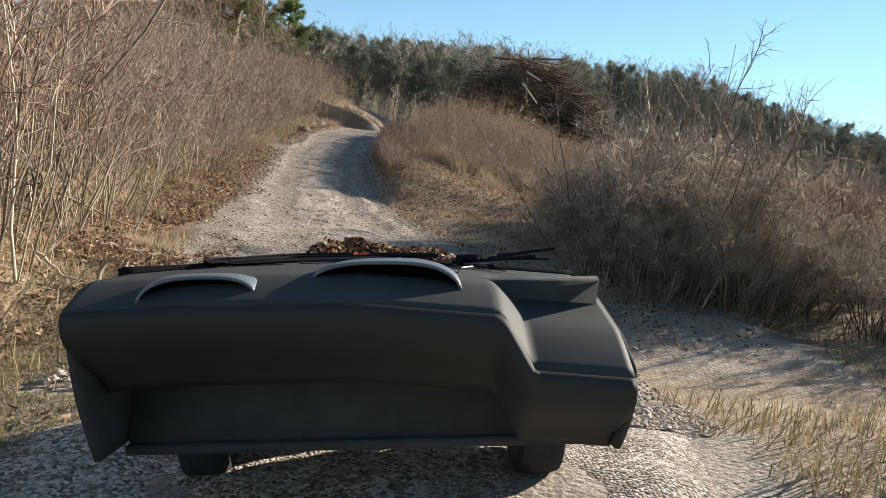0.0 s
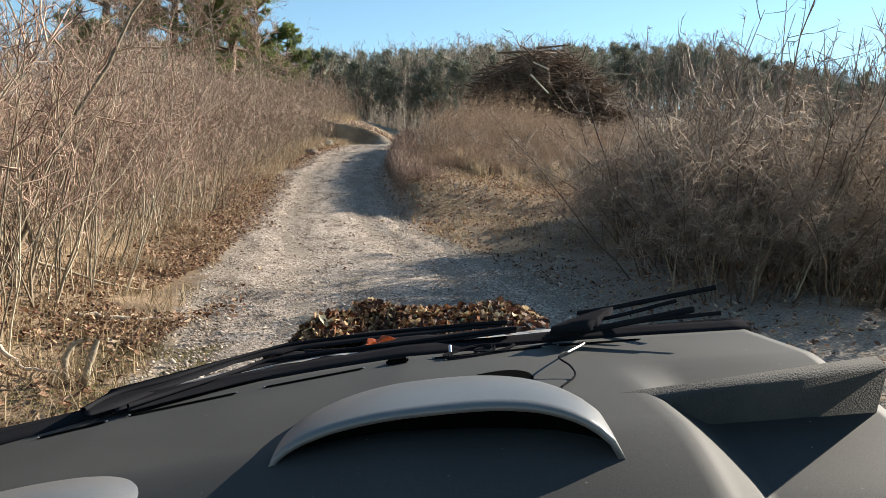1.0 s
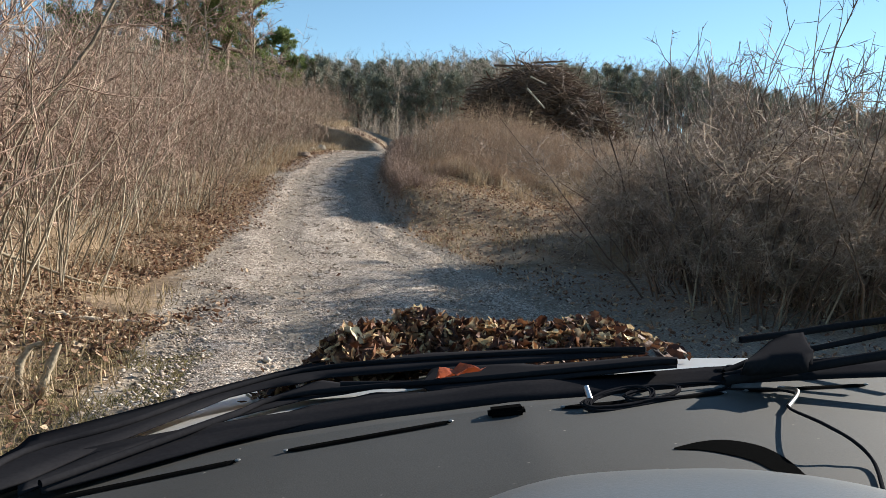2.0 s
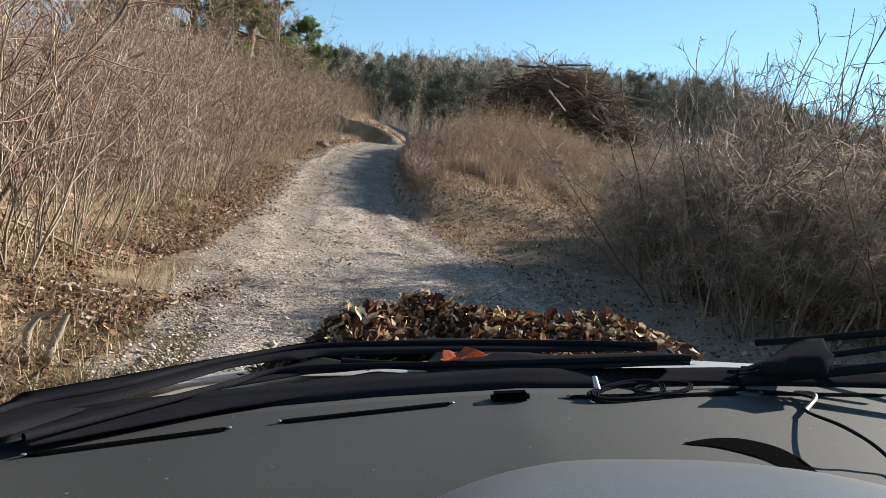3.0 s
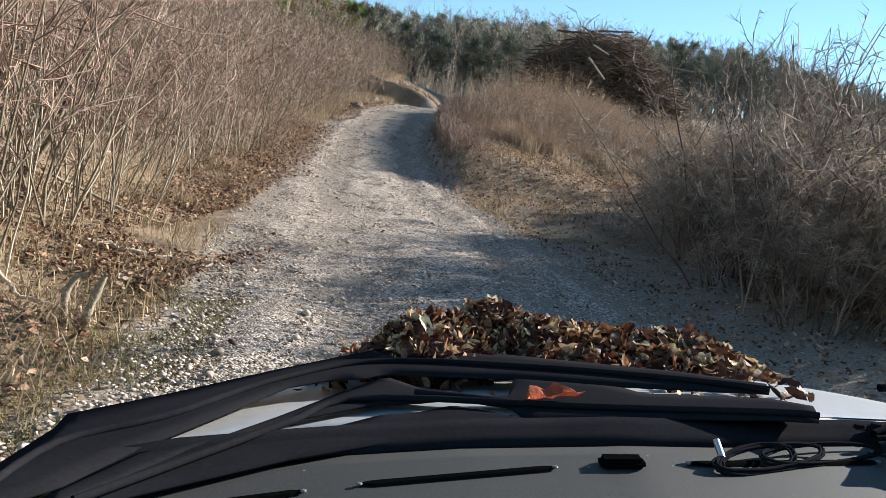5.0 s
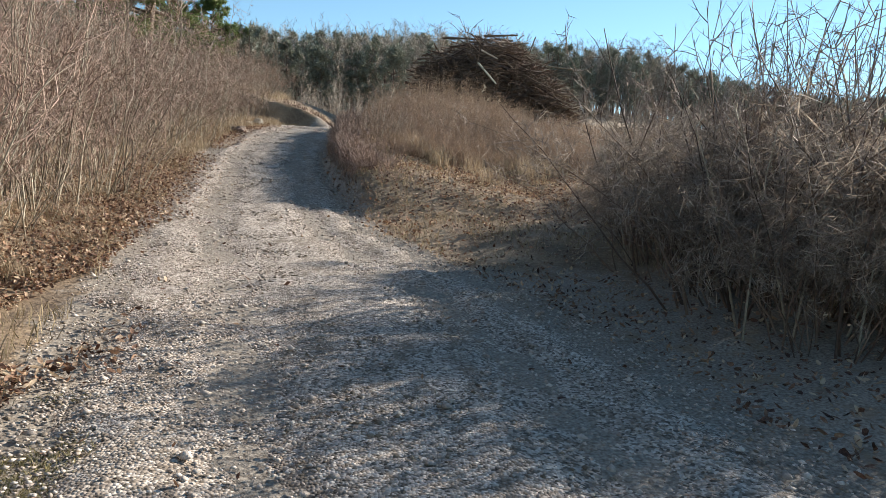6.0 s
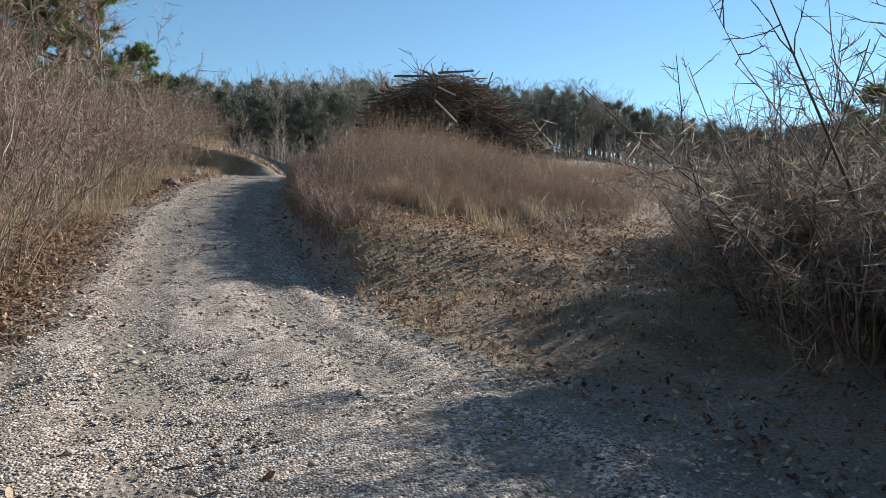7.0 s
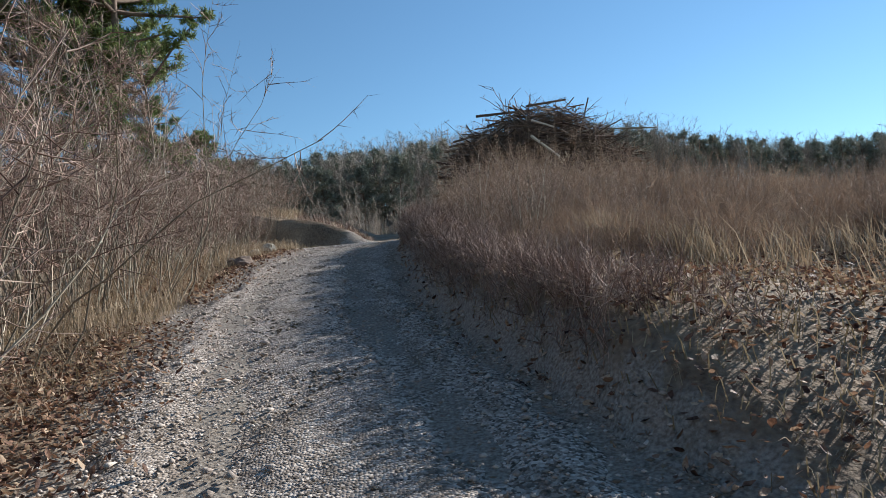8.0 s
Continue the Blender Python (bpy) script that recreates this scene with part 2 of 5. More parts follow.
def mesh_of(name, verts, tris, mat, smooth=False):
    me = bpy.data.meshes.new(name)
    verts, tris = np.asarray(verts, np.float32), np.asarray(tris, np.int32)
    k = tris.shape[1]
    me.vertices.add(len(verts))
    me.vertices.foreach_set("co", verts.ravel())
    me.loops.add(len(tris) * k)
    me.loops.foreach_set("vertex_index", tris.ravel())
    me.polygons.add(len(tris))
    me.polygons.foreach_set("loop_start", np.arange(0, len(tris) * k, k, dtype=np.int32))
    me.polygons.foreach_set("loop_total", np.full(len(tris), k, np.int32))
    if smooth:
        me.polygons.foreach_set("use_smooth", np.ones(len(tris), bool))
    me.update(calc_edges=True)
    me.validate()
    me.materials.append(mat)
    return me


def joined(pieces):
    """Several (verts, faces) as one."""
    vs, fs, n = [], [], 0
    if len({f.shape[1] for _, f in pieces}) > 1:
        pieces = [(v, f if f.shape[1] == 3 else np.concatenate([f[:, [0, 1, 2]], f[:, [0, 2, 3]]])) for v, f in pieces]
    for v, f in pieces:
        vs.append(v)
        fs.append(f + n)
        n += len(v)
    return np.concatenate(vs), np.concatenate(fs)


def child(name, me, parent, label="", m=None):
    ob = new(name, me)
    ob.parent = parent
    if m is not None:
        ob.matrix_basis = m
    return tagged(ob, label)


def part(name, bm, mat, parent, label=""):
    me = bpy.data.meshes.new(name)
    bm.to_mesh(me)
    bm.free()
    me.materials.append(mat)
    return child(name, me, parent, label)


def tubes(P, R, sides=3):
    """Tapered tubes along M paths of N points each."""
    P, R = np.asarray(P, float), np.asarray(R, float)
    M, N, _ = P.shape
    T = np.gradient(P, axis=1)
    T /= np.linalg.norm(T, axis=2, keepdims=True) + 1e-9
    ref = np.where(np.abs(T[:, :1, 2:3]) > 0.8, np.array([1.0, 0.13, 0]), np.array([0.0, 0.1, 1]))
    A = np.cross(T, np.broadcast_to(ref, T.shape))
    A /= np.linalg.norm(A, axis=2, keepdims=True) + 1e-9
    B = np.cross(T, A)
    ang = np.arange(sides) * 2 * np.pi / sides
    ring = A[:, :, None] * np.cos(ang)[None, None, :, None] + B[:, :, None] * np.sin(ang)[None, None, :, None]
    V = (P[:, :, None] + ring * R[:, :, None, None]).reshape(-1, 3)
    i = np.arange(M)[:, None, None] * N * sides + np.arange(N - 1)[None, :, None] * sides
    a, b = i + np.arange(sides), i + (np.arange(sides) + 1) % sides
    F = np.stack([a, b, b + sides, a + sides], -1).reshape(-1, 4)
    return V, F


def paths(base, way, length, N, bend, rise=0.0):
    """M wandering paths from base along way."""
    M = len(base)
    s = np.linspace(0, 1, N)[None, :, None]
    side = rng.normal(size=(M, 1, 3))
    wob = np.cumsum(rng.normal(size=(M, N, 3)), axis=1) * 0.35 / N
    wob -= wob[:, :1]
    up = np.array([0, 0, 1.0])
    return base[:, None] + length[:, None, None] * (s * way[:, None] + bend * s ** 2 * side * 0.5 + bend * wob + rise * s ** 2 * up)


def along(P, k):
    """Points and directions at fractions k (M, K) of the paths P."""
    M, N, _ = P.shape
    f = np.clip(k, 0, 0.999) * (N - 1)
    i = f.astype(int)
    w = (f - i)[..., None]
    r = np.arange(M)[:, None]
    pt = P[r, i] * (1 - w) + P[r, i + 1] * w
    d = P[r, i + 1] - P[r, i]
    d /= np.linalg.norm(d, axis=2, keepdims=True) + 1e-9
    return pt.reshape(-1, 3), d.reshape(-1, 3)


def spikes(base, way, length, width):
    """Hair-thin twigs: one slim triangle each."""
    side = unit(np.cross(way, rng.normal(size=way.shape)))
    w = side * np.reshape(width, (-1, 1)) * 0.5
    V = np.stack([base - w, base + w, base + way * np.reshape(length, (-1, 1))], 1).reshape(-1, 3)
    return V, np.arange(len(V)).reshape(-1, 3)


def unit(v):
    return v / (np.linalg.norm(v, axis=-1, keepdims=True) + 1e-9)


def lattice(ix, iy):
    h = (ix.astype(np.int64) * 374761393 + iy.astype(np.int64) * 668265263) & 0x7FFFFFFF
    h = ((h ^ (h >> 13)) * 1274126177) & 0x7FFFFFFF
    return ((h ^ (h >> 16)) & 0xFFFF) / 65535.0


def rough2(x, y):
    """Value noise over the plan, -1 to 1."""
    ix, iy = np.floor(x), np.floor(y)
    fx, fy = x - ix, y - iy
    fx, fy = fx * fx * (3 - 2 * fx), fy * fy * (3 - 2 * fy)
    a, b, c, d = lattice(ix, iy), lattice(ix + 1, iy), lattice(ix, iy + 1), lattice(ix + 1, iy + 1)
    return 2 * (a * (1 - fx) * (1 - fy) + b * fx * (1 - fy) + c * (1 - fx) * fy + d * fx * fy) - 1


def step(a, b, v):
    s = np.clip((v - a) / (b - a), 0, 1)
    return s * s * (3 - 2 * s)


# ---- the lie of the land ----
def road_z(y):
    return np.interp(y, [-30, 7, 9, 12.2, 15.4, 18, 24, 28, 32, 40, 60, 80, 110, 150, 220, 400, 4000],
                     [0, 0, 0.08, 0.35, 0.82, 1.3, 2.5, 3.0, 3.35, 4.4, 6.0, 8.0, 12.5, 19, 30, 42, 80])


def road_left(y):
    return np.interp(y, [-30, 3, 5.6, 7.1, 8.4, 10.6, 12.7, 16, 19.5, 23.5, 27, 29, 30.5, 32, 33.5, 36], [-2.2, -2.05, -2.15, -2.5, -2.87, -3.42, -3.9, -4.4, -4.9, -4.95, -4.9, -4.5, -3.8, -2.6, -0.6, 5])


def road_right(y):
    return np.interp(y, [-30, 3, 7, 9, 11, 12.5, 13.8, 16, 19.4, 23, 26, 28, 30, 32, 35], [1.0, 1.2, 1.3, 1.1, 0.5, -0.3, -1.1, -1.66, -2.34, -2.55, -2.4, -2.1, -1.0, 1.5, 7])


def land(x, y):
    x, y = np.asarray(x, float), np.asarray(y, float)
    z = road_z(y)
    az = np.degrees(np.arctan2(x, np.maximum(y, 1)))
    far = step(55, 110, y)
    z = z * (1 - far * 0.28 * step(20, 33, az))
    dl = np.maximum(np.where(y > 27, np.minimum(road_left(y), -4.6), road_left(y)) - x, 0)
    near = 1 - step(45, 80, y)
    z = z + near * (0.22 - 0.13 * step(9, 15, y)) * (np.minimum(step(0.3, 3, dl) * dl, 5) + 0.2 * np.clip(dl - 5, 0, 50))
    dr = np.maximum(x - road_right(y), 0)
    z = z + near * step(14.5, 16.5, y) * (0.50 * step(0.0, 0.3, dr) - 0.30 * step(1.0, 4, dr)) + near * 0.07 * np.minimum(dr, 5) * (1 - step(13, 17, y))
    z = z + np.interp(x, [-7, -5.6, -4.4, -3.6, -3.0], [1.1, 0.98, 0.72, 0.42, 0]) * step(30.9, 31.25, y + 0.2 * (x + 4.4) + 0.2 * rough2(x * 1.1, y)) * (1 - step(36, 46, y))
    z = z + (0.07 * rough2(x * 0.7 + 5, y * 0.7) + 0.025 * rough2(x * 2.1, y * 2.1) + 0.018 * rough2(x * 5.3, y * 5.3)) * np.clip((dl + dr) / 0.8, 0, 1)
    tilt = 0.12 * np.clip(x + 0.6, -2.5, 3) * (1 - step(3.2, 6.2, y)) * step(-8, -4, y)
    return z + tilt


def spread(lo, hi, fine_lo, fine_hi, fine, grow):
    a = list(np.arange(fine_lo, fine_hi, fine))
    s, v = fine, a[-1]
    while v < hi:
        s *= grow
        v += s
        a.append(v)
    s, v = fine, a[0]
    while v > lo:
        s *= grow
        v -= s
        a.insert(0, v)
    return np.array(a)


def sheet(xs, ys, z):
    """A grid of quads over xs, ys."""
    X, Y = np.meshgrid(xs, ys)
    V = np.stack([X.ravel(), Y.ravel(), z(X, Y).ravel()], 1)
    nx, ny = len(xs), len(ys)
    i = (np.arange(ny - 1)[:, None] * nx + np.arange(nx - 1)[None]).ravel()
    return V, np.stack([i, i + 1, i + 1 + nx, i + nx], 1)


V, F = sheet(spread(-3000, 3000, -9, 9, 0.16, 1.14), spread(-1500, 3500, 1, 32, 0.16, 1.12), land)
sheet_mesh = mesh_of("ground", V, F, M_GROUND, True)
edge_far = np.maximum(np.maximum(road_left(V[:, 1]) - V[:, 0], V[:, 0] - road_right(V[:, 1])), 0)
mask = np.where((V[:, 1] > -20) & (V[:, 1] < 31.5), np.clip(0.85 - edge_far / 0.7, 0, 1), 0).astype(np.float32)
beside = (V[:, 0] > road_right(V[:, 1])) * (1 - step(2.0, 3.4, V[:, 0] - road_right(V[:, 1]))) * (1 - step(11.5, 13.5, V[:, 1])) * step(5.0, 7.0, V[:, 1])
mask = np.maximum(mask, 0.62 * beside).astype(np.float32)
sheet_mesh.attributes.new("gravel", "FLOAT", "POINT").data.foreach_set("value", mask)
ground = tagged(new("ground", sheet_mesh), "brown winter turf and leaf mould beside a hill track", "ground", kind="structure")

# the track: a strip between its edges, with two worn ruts
U = np.linspace(-0.06, 1.06, 44)
Y = np.arange(-6, 35.5, 0.1)
YY, UU = np.meshgrid(Y, U, indexing="ij")
XL, XR = road_left(YY), road_right(YY)
XX = XL + (XR - XL) * UU + (0.22 * rough2(YY * 0.9, UU * 2) + 0.12 * rough2(YY * 3.1, UU * 2 + 9)) * (np.abs(UU - 0.5) * 2) ** 3
off = 0.0 - 0.11 * step(0.36, 0.56, np.abs(UU - 0.5) + 0.03 * rough2(YY * 2.3, UU)) - 0.05 * np.exp(-((UU - 0.26) / 0.10) ** 2) - 0.05 * np.exp(-((UU - 0.74) / 0.09) ** 2) + 0.045
ZZ = np.maximum(land(np.clip(XX, XL, XR), YY), 0 * XX - 9) + off + 0.02 * rough2(XX * 3, YY * 3) + 0.012 * rough2(XX * 7, YY * 7)
V = np.stack([XX.ravel(), YY.ravel(), ZZ.ravel()], 1)
nu = len(U)
i = (np.arange(len(Y) - 1)[:, None] * nu + np.arange(nu - 1)[None]).ravel()
road = tagged(new("road", mesh_of("road", V, np.stack([i, i + 1, i + 1 + nu, i + nu], 1), M_ROAD, True)), "pale gravel track with two worn ruts climbing a hill", "road", kind="structure")


# ---- loose stones and leaves ----
def stones(x, y, z, size):
    """Low, many-faced stones."""
    n = len(x)
    t = np.array([[0, 0, 1], [1, 0, 0.1], [0.3, 0.95, 0], [-0.8, 0.6, 0.15], [-0.8, -0.6, 0], [0.3, -0.95, 0.1], [0, 0, -0.6]])
    f = np.array([[0, 1, 2], [0, 2, 3], [0, 3, 4], [0, 4, 5], [0, 5, 1], [6, 2, 1], [6, 3, 2], [6, 4, 3], [6, 5, 4], [6, 1, 5]])
    a = rng.uniform(0, 6.28, n)
    v = t[None] * rng.uniform(0.6, 1.2, (n, 7, 3)) * size[:, None, None] * np.stack([np.ones(n), rng.uniform(0.6, 1, n), rng.uniform(0.4, 0.8, n)], 1)[:, None]
    c, s = np.cos(a)[:, None], np.sin(a)[:, None]
    v = np.stack([v[..., 0] * c - v[..., 1] * s, v[..., 0] * s + v[..., 1] * c, v[..., 2]], -1) + np.stack([x, y, z], 1)[:, None]
    return v.reshape(-1, 3), (f[None] + np.arange(n)[:, None, None] * 7).reshape(-1, 3)


n = 30000
y = 4.5 + 26 * rng.random(n) ** 1.6
u = rng.random(n)
w = np.abs(rng.normal(0, 0.09, n)) - 0.06
u = np.where(rng.random(n) < 0.16, np.where(u < 0.5, w, 1 - w), u)
x = road_left(y) + (road_right(y) - road_left(y)) * u
V, F = stones(x, y, land(x, y) + 0.035, rng.uniform(0.007, 0.021, n) * (1 + (rng.random(n) < 0.04) * 1.2))
tagged(new("gravel", mesh_of("gravel", V, F, M_STONE)), "loose pale gravel lying on the track", "gravel", kind="stuff")

# clods of dark earth along the crown of the track and its edges
n = 3400
y = 5 + 24 * rng.random(n) ** 1.3
u = np.where(rng.random(n) < 0.7, rng.normal(0.5, 0.085, n), np.where(rng.random(n) < 0.5, rng.normal(0.03, 0.04, n), rng.normal(0.97, 0.04, n)))
x = road_left(y) + (road_right(y) - road_left(y)) * u
keep = rough2(x * 2.3 + 4, y * 1.1) > -0.35
x, y = x[keep], y[keep]
V, F = stones(x, y, land(x, y) + 0.035, rng.uniform(0.008, 0.027, len(x)))
tagged(new("earth_clods", mesh_of("earth_clods", V, F, M_CLOD)), "clods of dark earth along the crown of the track", "earth", kind="stuff")


def leaves(x, y, z, size, flat=0.5):
    """Curled dry leaves: six corners and a folded midrib each."""
    n = len(x)
    t = np.array([[-1, 0, 0.1], [-0.4, 0.5, 0.22], [0.45, 0.42, 0.18], [1, 0, 0.25], [0.45, -0.42, 0.2], [-0.4, -0.5, 0.25], [0.05, 0, 0]])
    f = np.array([[0, 6, 1], [1, 6, 2], [2, 6, 3], [3, 6, 4], [4, 6, 5], [5, 6, 0]])
    v = t[None] * rng.uniform(0.7, 1.25, (n, 7, 1))
    v = v * np.stack([np.ones(n), rng.uniform(0.7, 1.1, n), rng.uniform(0.4, 2.2, n) * np.sign(rng.normal(size=n) + 0.6)], 1)[:, None]
    a, b, c = rng.uniform(0, 6.28, n), rng.normal(0, flat, n), rng.normal(0, flat, n)
    rx = np.stack([v[..., 0], v[..., 1] * np.cos(b)[:, None] - v[..., 2] * np.sin(b)[:, None], v[..., 1] * np.sin(b)[:, None] + v[..., 2] * np.cos(b)[:, None]], -1)
    ry = np.stack([rx[..., 0] * np.cos(c)[:, None] + rx[..., 2] * np.sin(c)[:, None], rx[..., 1], -rx[..., 0] * np.sin(c)[:, None] + rx[..., 2] * np.cos(c)[:, None]], -1)
    w = np.stack([ry[..., 0] * np.cos(a)[:, None] - ry[..., 1] * np.sin(a)[:, None], ry[..., 0] * np.sin(a)[:, None] + ry[..., 1] * np.cos(a)[:, None], ry[..., 2]], -1)
    w = w * size[:, None, None] + np.stack([x, y, z], 1)[:, None]
    return w.reshape(-1, 3), (f[None] + np.arange(n)[:, None, None] * 7).reshape(-1, 3)


def oak_leaf(size, seed):
    """One lobed, curled leaf with a folded midrib."""
    r = np.random.default_rng(seed)
    k = 18
    a = np.linspace(0, 2 * np.pi, k, endpoint=False)
    wide = (0.46 + 0.13 * np.cos(7 * a + r.uniform(0, 6))) * r.uniform(0.85, 1.15, k)
    x, y = np.cos(a) * (0.9 + 0.1 * np.cos(7 * a)), np.sin(a) * wide * (1 - 0.25 * np.cos(a))
    curl, roll = r.uniform(-0.35, 0.5), r.uniform(0.2, 1.0)
    z = curl * x ** 2 + roll * np.abs(y) ** 1.3 + 0.07 * r.normal(size=k)
    mx = np.linspace(-0.75, 0.75, 4)
    mid = np.stack([mx, 0 * mx, curl * mx ** 2 - 0.02], 1)
    V = np.concatenate([np.stack([x, y, z], 1), mid]) * size
    near = [k + int(np.argmin(np.abs(mx - v))) for v in x]
    F = []
    for i in range(k):
        j = (i + 1) % k
        F.append((i, j, near[i]))
        if near[i] != near[j]:
            F.append((j, near[j], near[i]))
    return V, np.array(F)


n = 33000
y = 4 + 24 * rng.random(n) ** 1.5
x = road_left(y) - np.abs(rng.normal(0.1, 0.9, n)) + 0.25 * rng.normal(size=n)
keep = (rough2(x * 0.9 + 3, y * 0.9) > -0.35) & ((y > 7.1) | (rng.random(n) < 0.18))
x, y = x[keep], y[keep]
n = 9000
x2 = rng.normal(1.6, 2.0, n)
y2 = rng.normal(17.0, 1.6, n) + 0.25 * np.maximum(x2 - 1, 0)
keep = x2 > road_right(y2) - 0.15 * np.abs(rng.normal(size=n))
x2, y2 = x2[keep], y2[keep]
n = 5200
y3 = rng.uniform(7, 26, n)
x3 = road_right(y3) + np.abs(rng.normal(0, 1.3, n))
n = 130
y4 = rng.uniform(5, 18, n)
x4 = road_left(y4) + (road_right(y4) - road_left(y4)) * rng.random(n)
n = 4500
y5 = rng.uniform(16.2, 25, n)
x5 = rng.uniform(1.5, 9, n)
keep = rough2(x5 * 0.8 + 9, y5 * 0.8) > -0.1
x5, y5 = x5[keep], y5[keep]
x, y = np.concatenate([x, x2, x3, x4, x5]), np.concatenate([y, y2, y3, y4, y5])
V, F = leaves(x, y, land(x, y) + 0.025 + 0.05 * rng.random(len(x)), rng.uniform(0.016, 0.038, len(x)))
tagged(new("leaf_litter", mesh_of("leaf_litter", V, F, M_LEAF)), "curled brown oak leaves strewn along the track's verges", "leaves", kind="stuff")


def blades(x, y, z, height, lean, width, bow=0.4):
    """Grass blades: two-step strips that bow over."""
    n = len(x)
    a = rng.uniform(0, 6.28, n)
    out = np.stack([np.cos(a), np.sin(a), 0 * a], 1)
    side = np.stack([-np.sin(a + 0.6), np.cos(a + 0.6), 0 * a], 1)
    p0 = np.stack([x, y, z], 1)
    p1 = p0 + height[:, None] * (0.55 * np.array([0, 0, 1]) + out * lean[:, None] * 0.4)
    p2 = p0 + height[:, None] * (np.array([0, 0, 1]) * (1 - bow * lean[:, None]) + out * lean[:, None])
    w = width[:, None] * side
    V = np.stack([p0 - w, p0 + w, p1 - w * 0.8, p1 + w * 0.8, p2], 1).reshape(-1, 3)
    k = np.arange(n)[:, None, None] * 5
    F = (np.array([[0, 1, 3], [0, 3, 2], [2, 3, 4]])[None] + k).reshape(-1, 3)
    return V, F


# short dead grass over the verges, in clumps
n = 42000
y = 3.5 + 30 * rng.random(n) ** 1.3
left = rng.random(n) < 0.3
x = np.where(left, road_left(y) - 0.1 - np.abs(rng.normal(0, 2.0, n)), road_right(y) + 0.1 + np.abs(rng.normal(0, 3.2, n)))
clump = rough2(x * 1.7, y * 1.7)
keep = (clump > -0.25) & ~((np.abs(x + 0.5) < 1.2) & (y < 6)) & ~((x > road_right(y)) & (x < road_right(y) + 2.0 + 0.5 * clump) & (y < 12.5 + clump) & (y > 6))
x, y, clump = x[keep], y[keep], clump[keep]
V, F = blades(x, y, land(x, y) - 0.01, rng.uniform(0.06, 0.20, len(x)) * (1 + 0.8 * np.maximum(clump, 0)), rng.uniform(0.2, 1.0, len(x)), rng.uniform(0.002, 0.005, len(x)))
tagged(new("short_grass", mesh_of("short_grass", V, F, M_SHORT)), "short dead tufted grass on the verges", "grass", kind="stuff")

# thin greenish turf on the near verge
n = 24000
y = rng.uniform(3.2, 8.0, n)
x = road_left(y) + 0.45 - np.abs(rng.normal(0, 1.0, n))
keep = rough2(x * 3.1, y * 3.1) > -0.3
x, y = x[keep], y[keep]
V, F = blades(x, y, land(x, y) - 0.005, rng.uniform(0.02, 0.075, len(x)), rng.uniform(0.5, 1.6, len(x)), rng.uniform(0.0015, 0.003, len(x)), 0.5)
tagged(new("verge_turf", mesh_of("verge_turf", V, F, M_TURF)), "thin greenish winter turf beside the track", "grass", kind="stuff")

# matted golden grass on the open apron beside the bend
n = 30000
y = rng.uniform(10.5, 19.5, n)
x = road_right(y) + 0.1 + rng.uniform(0, 6.0, n)
keep = rough2(x * 2.3 + 7, y * 2.3) + 0.5 * rough2(x * 6.1, y * 6.1) > 0.05
x, y = x[keep], y[keep]
V, F = blades(x, y, land(x, y) - 0.01, rng.uniform(0.02, 0.07, len(x)), rng.uniform(0.8, 1.8, len(x)), rng.uniform(0.002, 0.0045, len(x)), 0.5)
tagged(new("matted_grass", mesh_of("matted_grass", V, F, M_GRASS)), "matted golden grass on the open verge", "grass", kind="stuff")

# straw on the bank where the track bends away
n = 7500
y = rng.uniform(19, 37, n)
x = np.where(y > 27, np.minimum(road_left(y), -4.6), road_left(y)) - 0.25 - np.abs(rng.normal(0, 1.3, n))
keep = rough2(x * 1.3, y * 1.3) > -0.6
x, y = x[keep], y[keep]
clear = (y < 30.2) | ((y > 31.6) & (x < -5.3))
x, y = x[clear], y[clear]
V, F = blades(x, y, land(x, y) - 0.01, rng.uniform(0.15, 0.45, len(x)), rng.uniform(0.2, 0.9, len(x)), rng.uniform(0.003, 0.006, len(x)))
tagged(new("bank_straw", mesh_of("bank_straw", V, F, M_GRASS)), "pale straw on the bank where the track bends", "grass", kind="stuff")

# brown weeds hanging over the edge of the cut bank
n = 500
x = rng.uniform(-5.2, -3.0, n)
y = 31.25 - 0.2 * (x + 4.4) + np.abs(rng.normal(0, 0.4, n))
V, F = blades(x, y, land(x, y) - 0.02, rng.uniform(0.12, 0.4, n), rng.uniform(0.3, 1.0, n), rng.uniform(0.004, 0.008, n))
tagged(new("bank_weeds", mesh_of("bank_weeds", V, F, M_TWIG)), "brown weeds along the edge of the cut bank", "weeds", kind="stuff")

# tufts of bent straw at the foot of the thicket
n = 120
cy = 4.2 + 22 * rng.random(n)
cx = road_left(cy) - rng.uniform(0.5, 2.0, n)
k = rng.integers(0, n, 4500)
x, y = cx[k] + rng.normal(0, 0.13, len(k)), cy[k] + rng.normal(0, 0.13, len(k))
V, F = blades(x, y, land(x, y), rng.uniform(0.12, 0.32, len(k)), rng.uniform(0.5, 1.4, len(k)), rng.uniform(0.002, 0.005, len(k)), 0.6)
tagged(new("straw_tufts", mesh_of("straw_tufts", V, F, M_GRASS)), "bent tufts of pale straw below the thicket", "grass", kind="stuff")


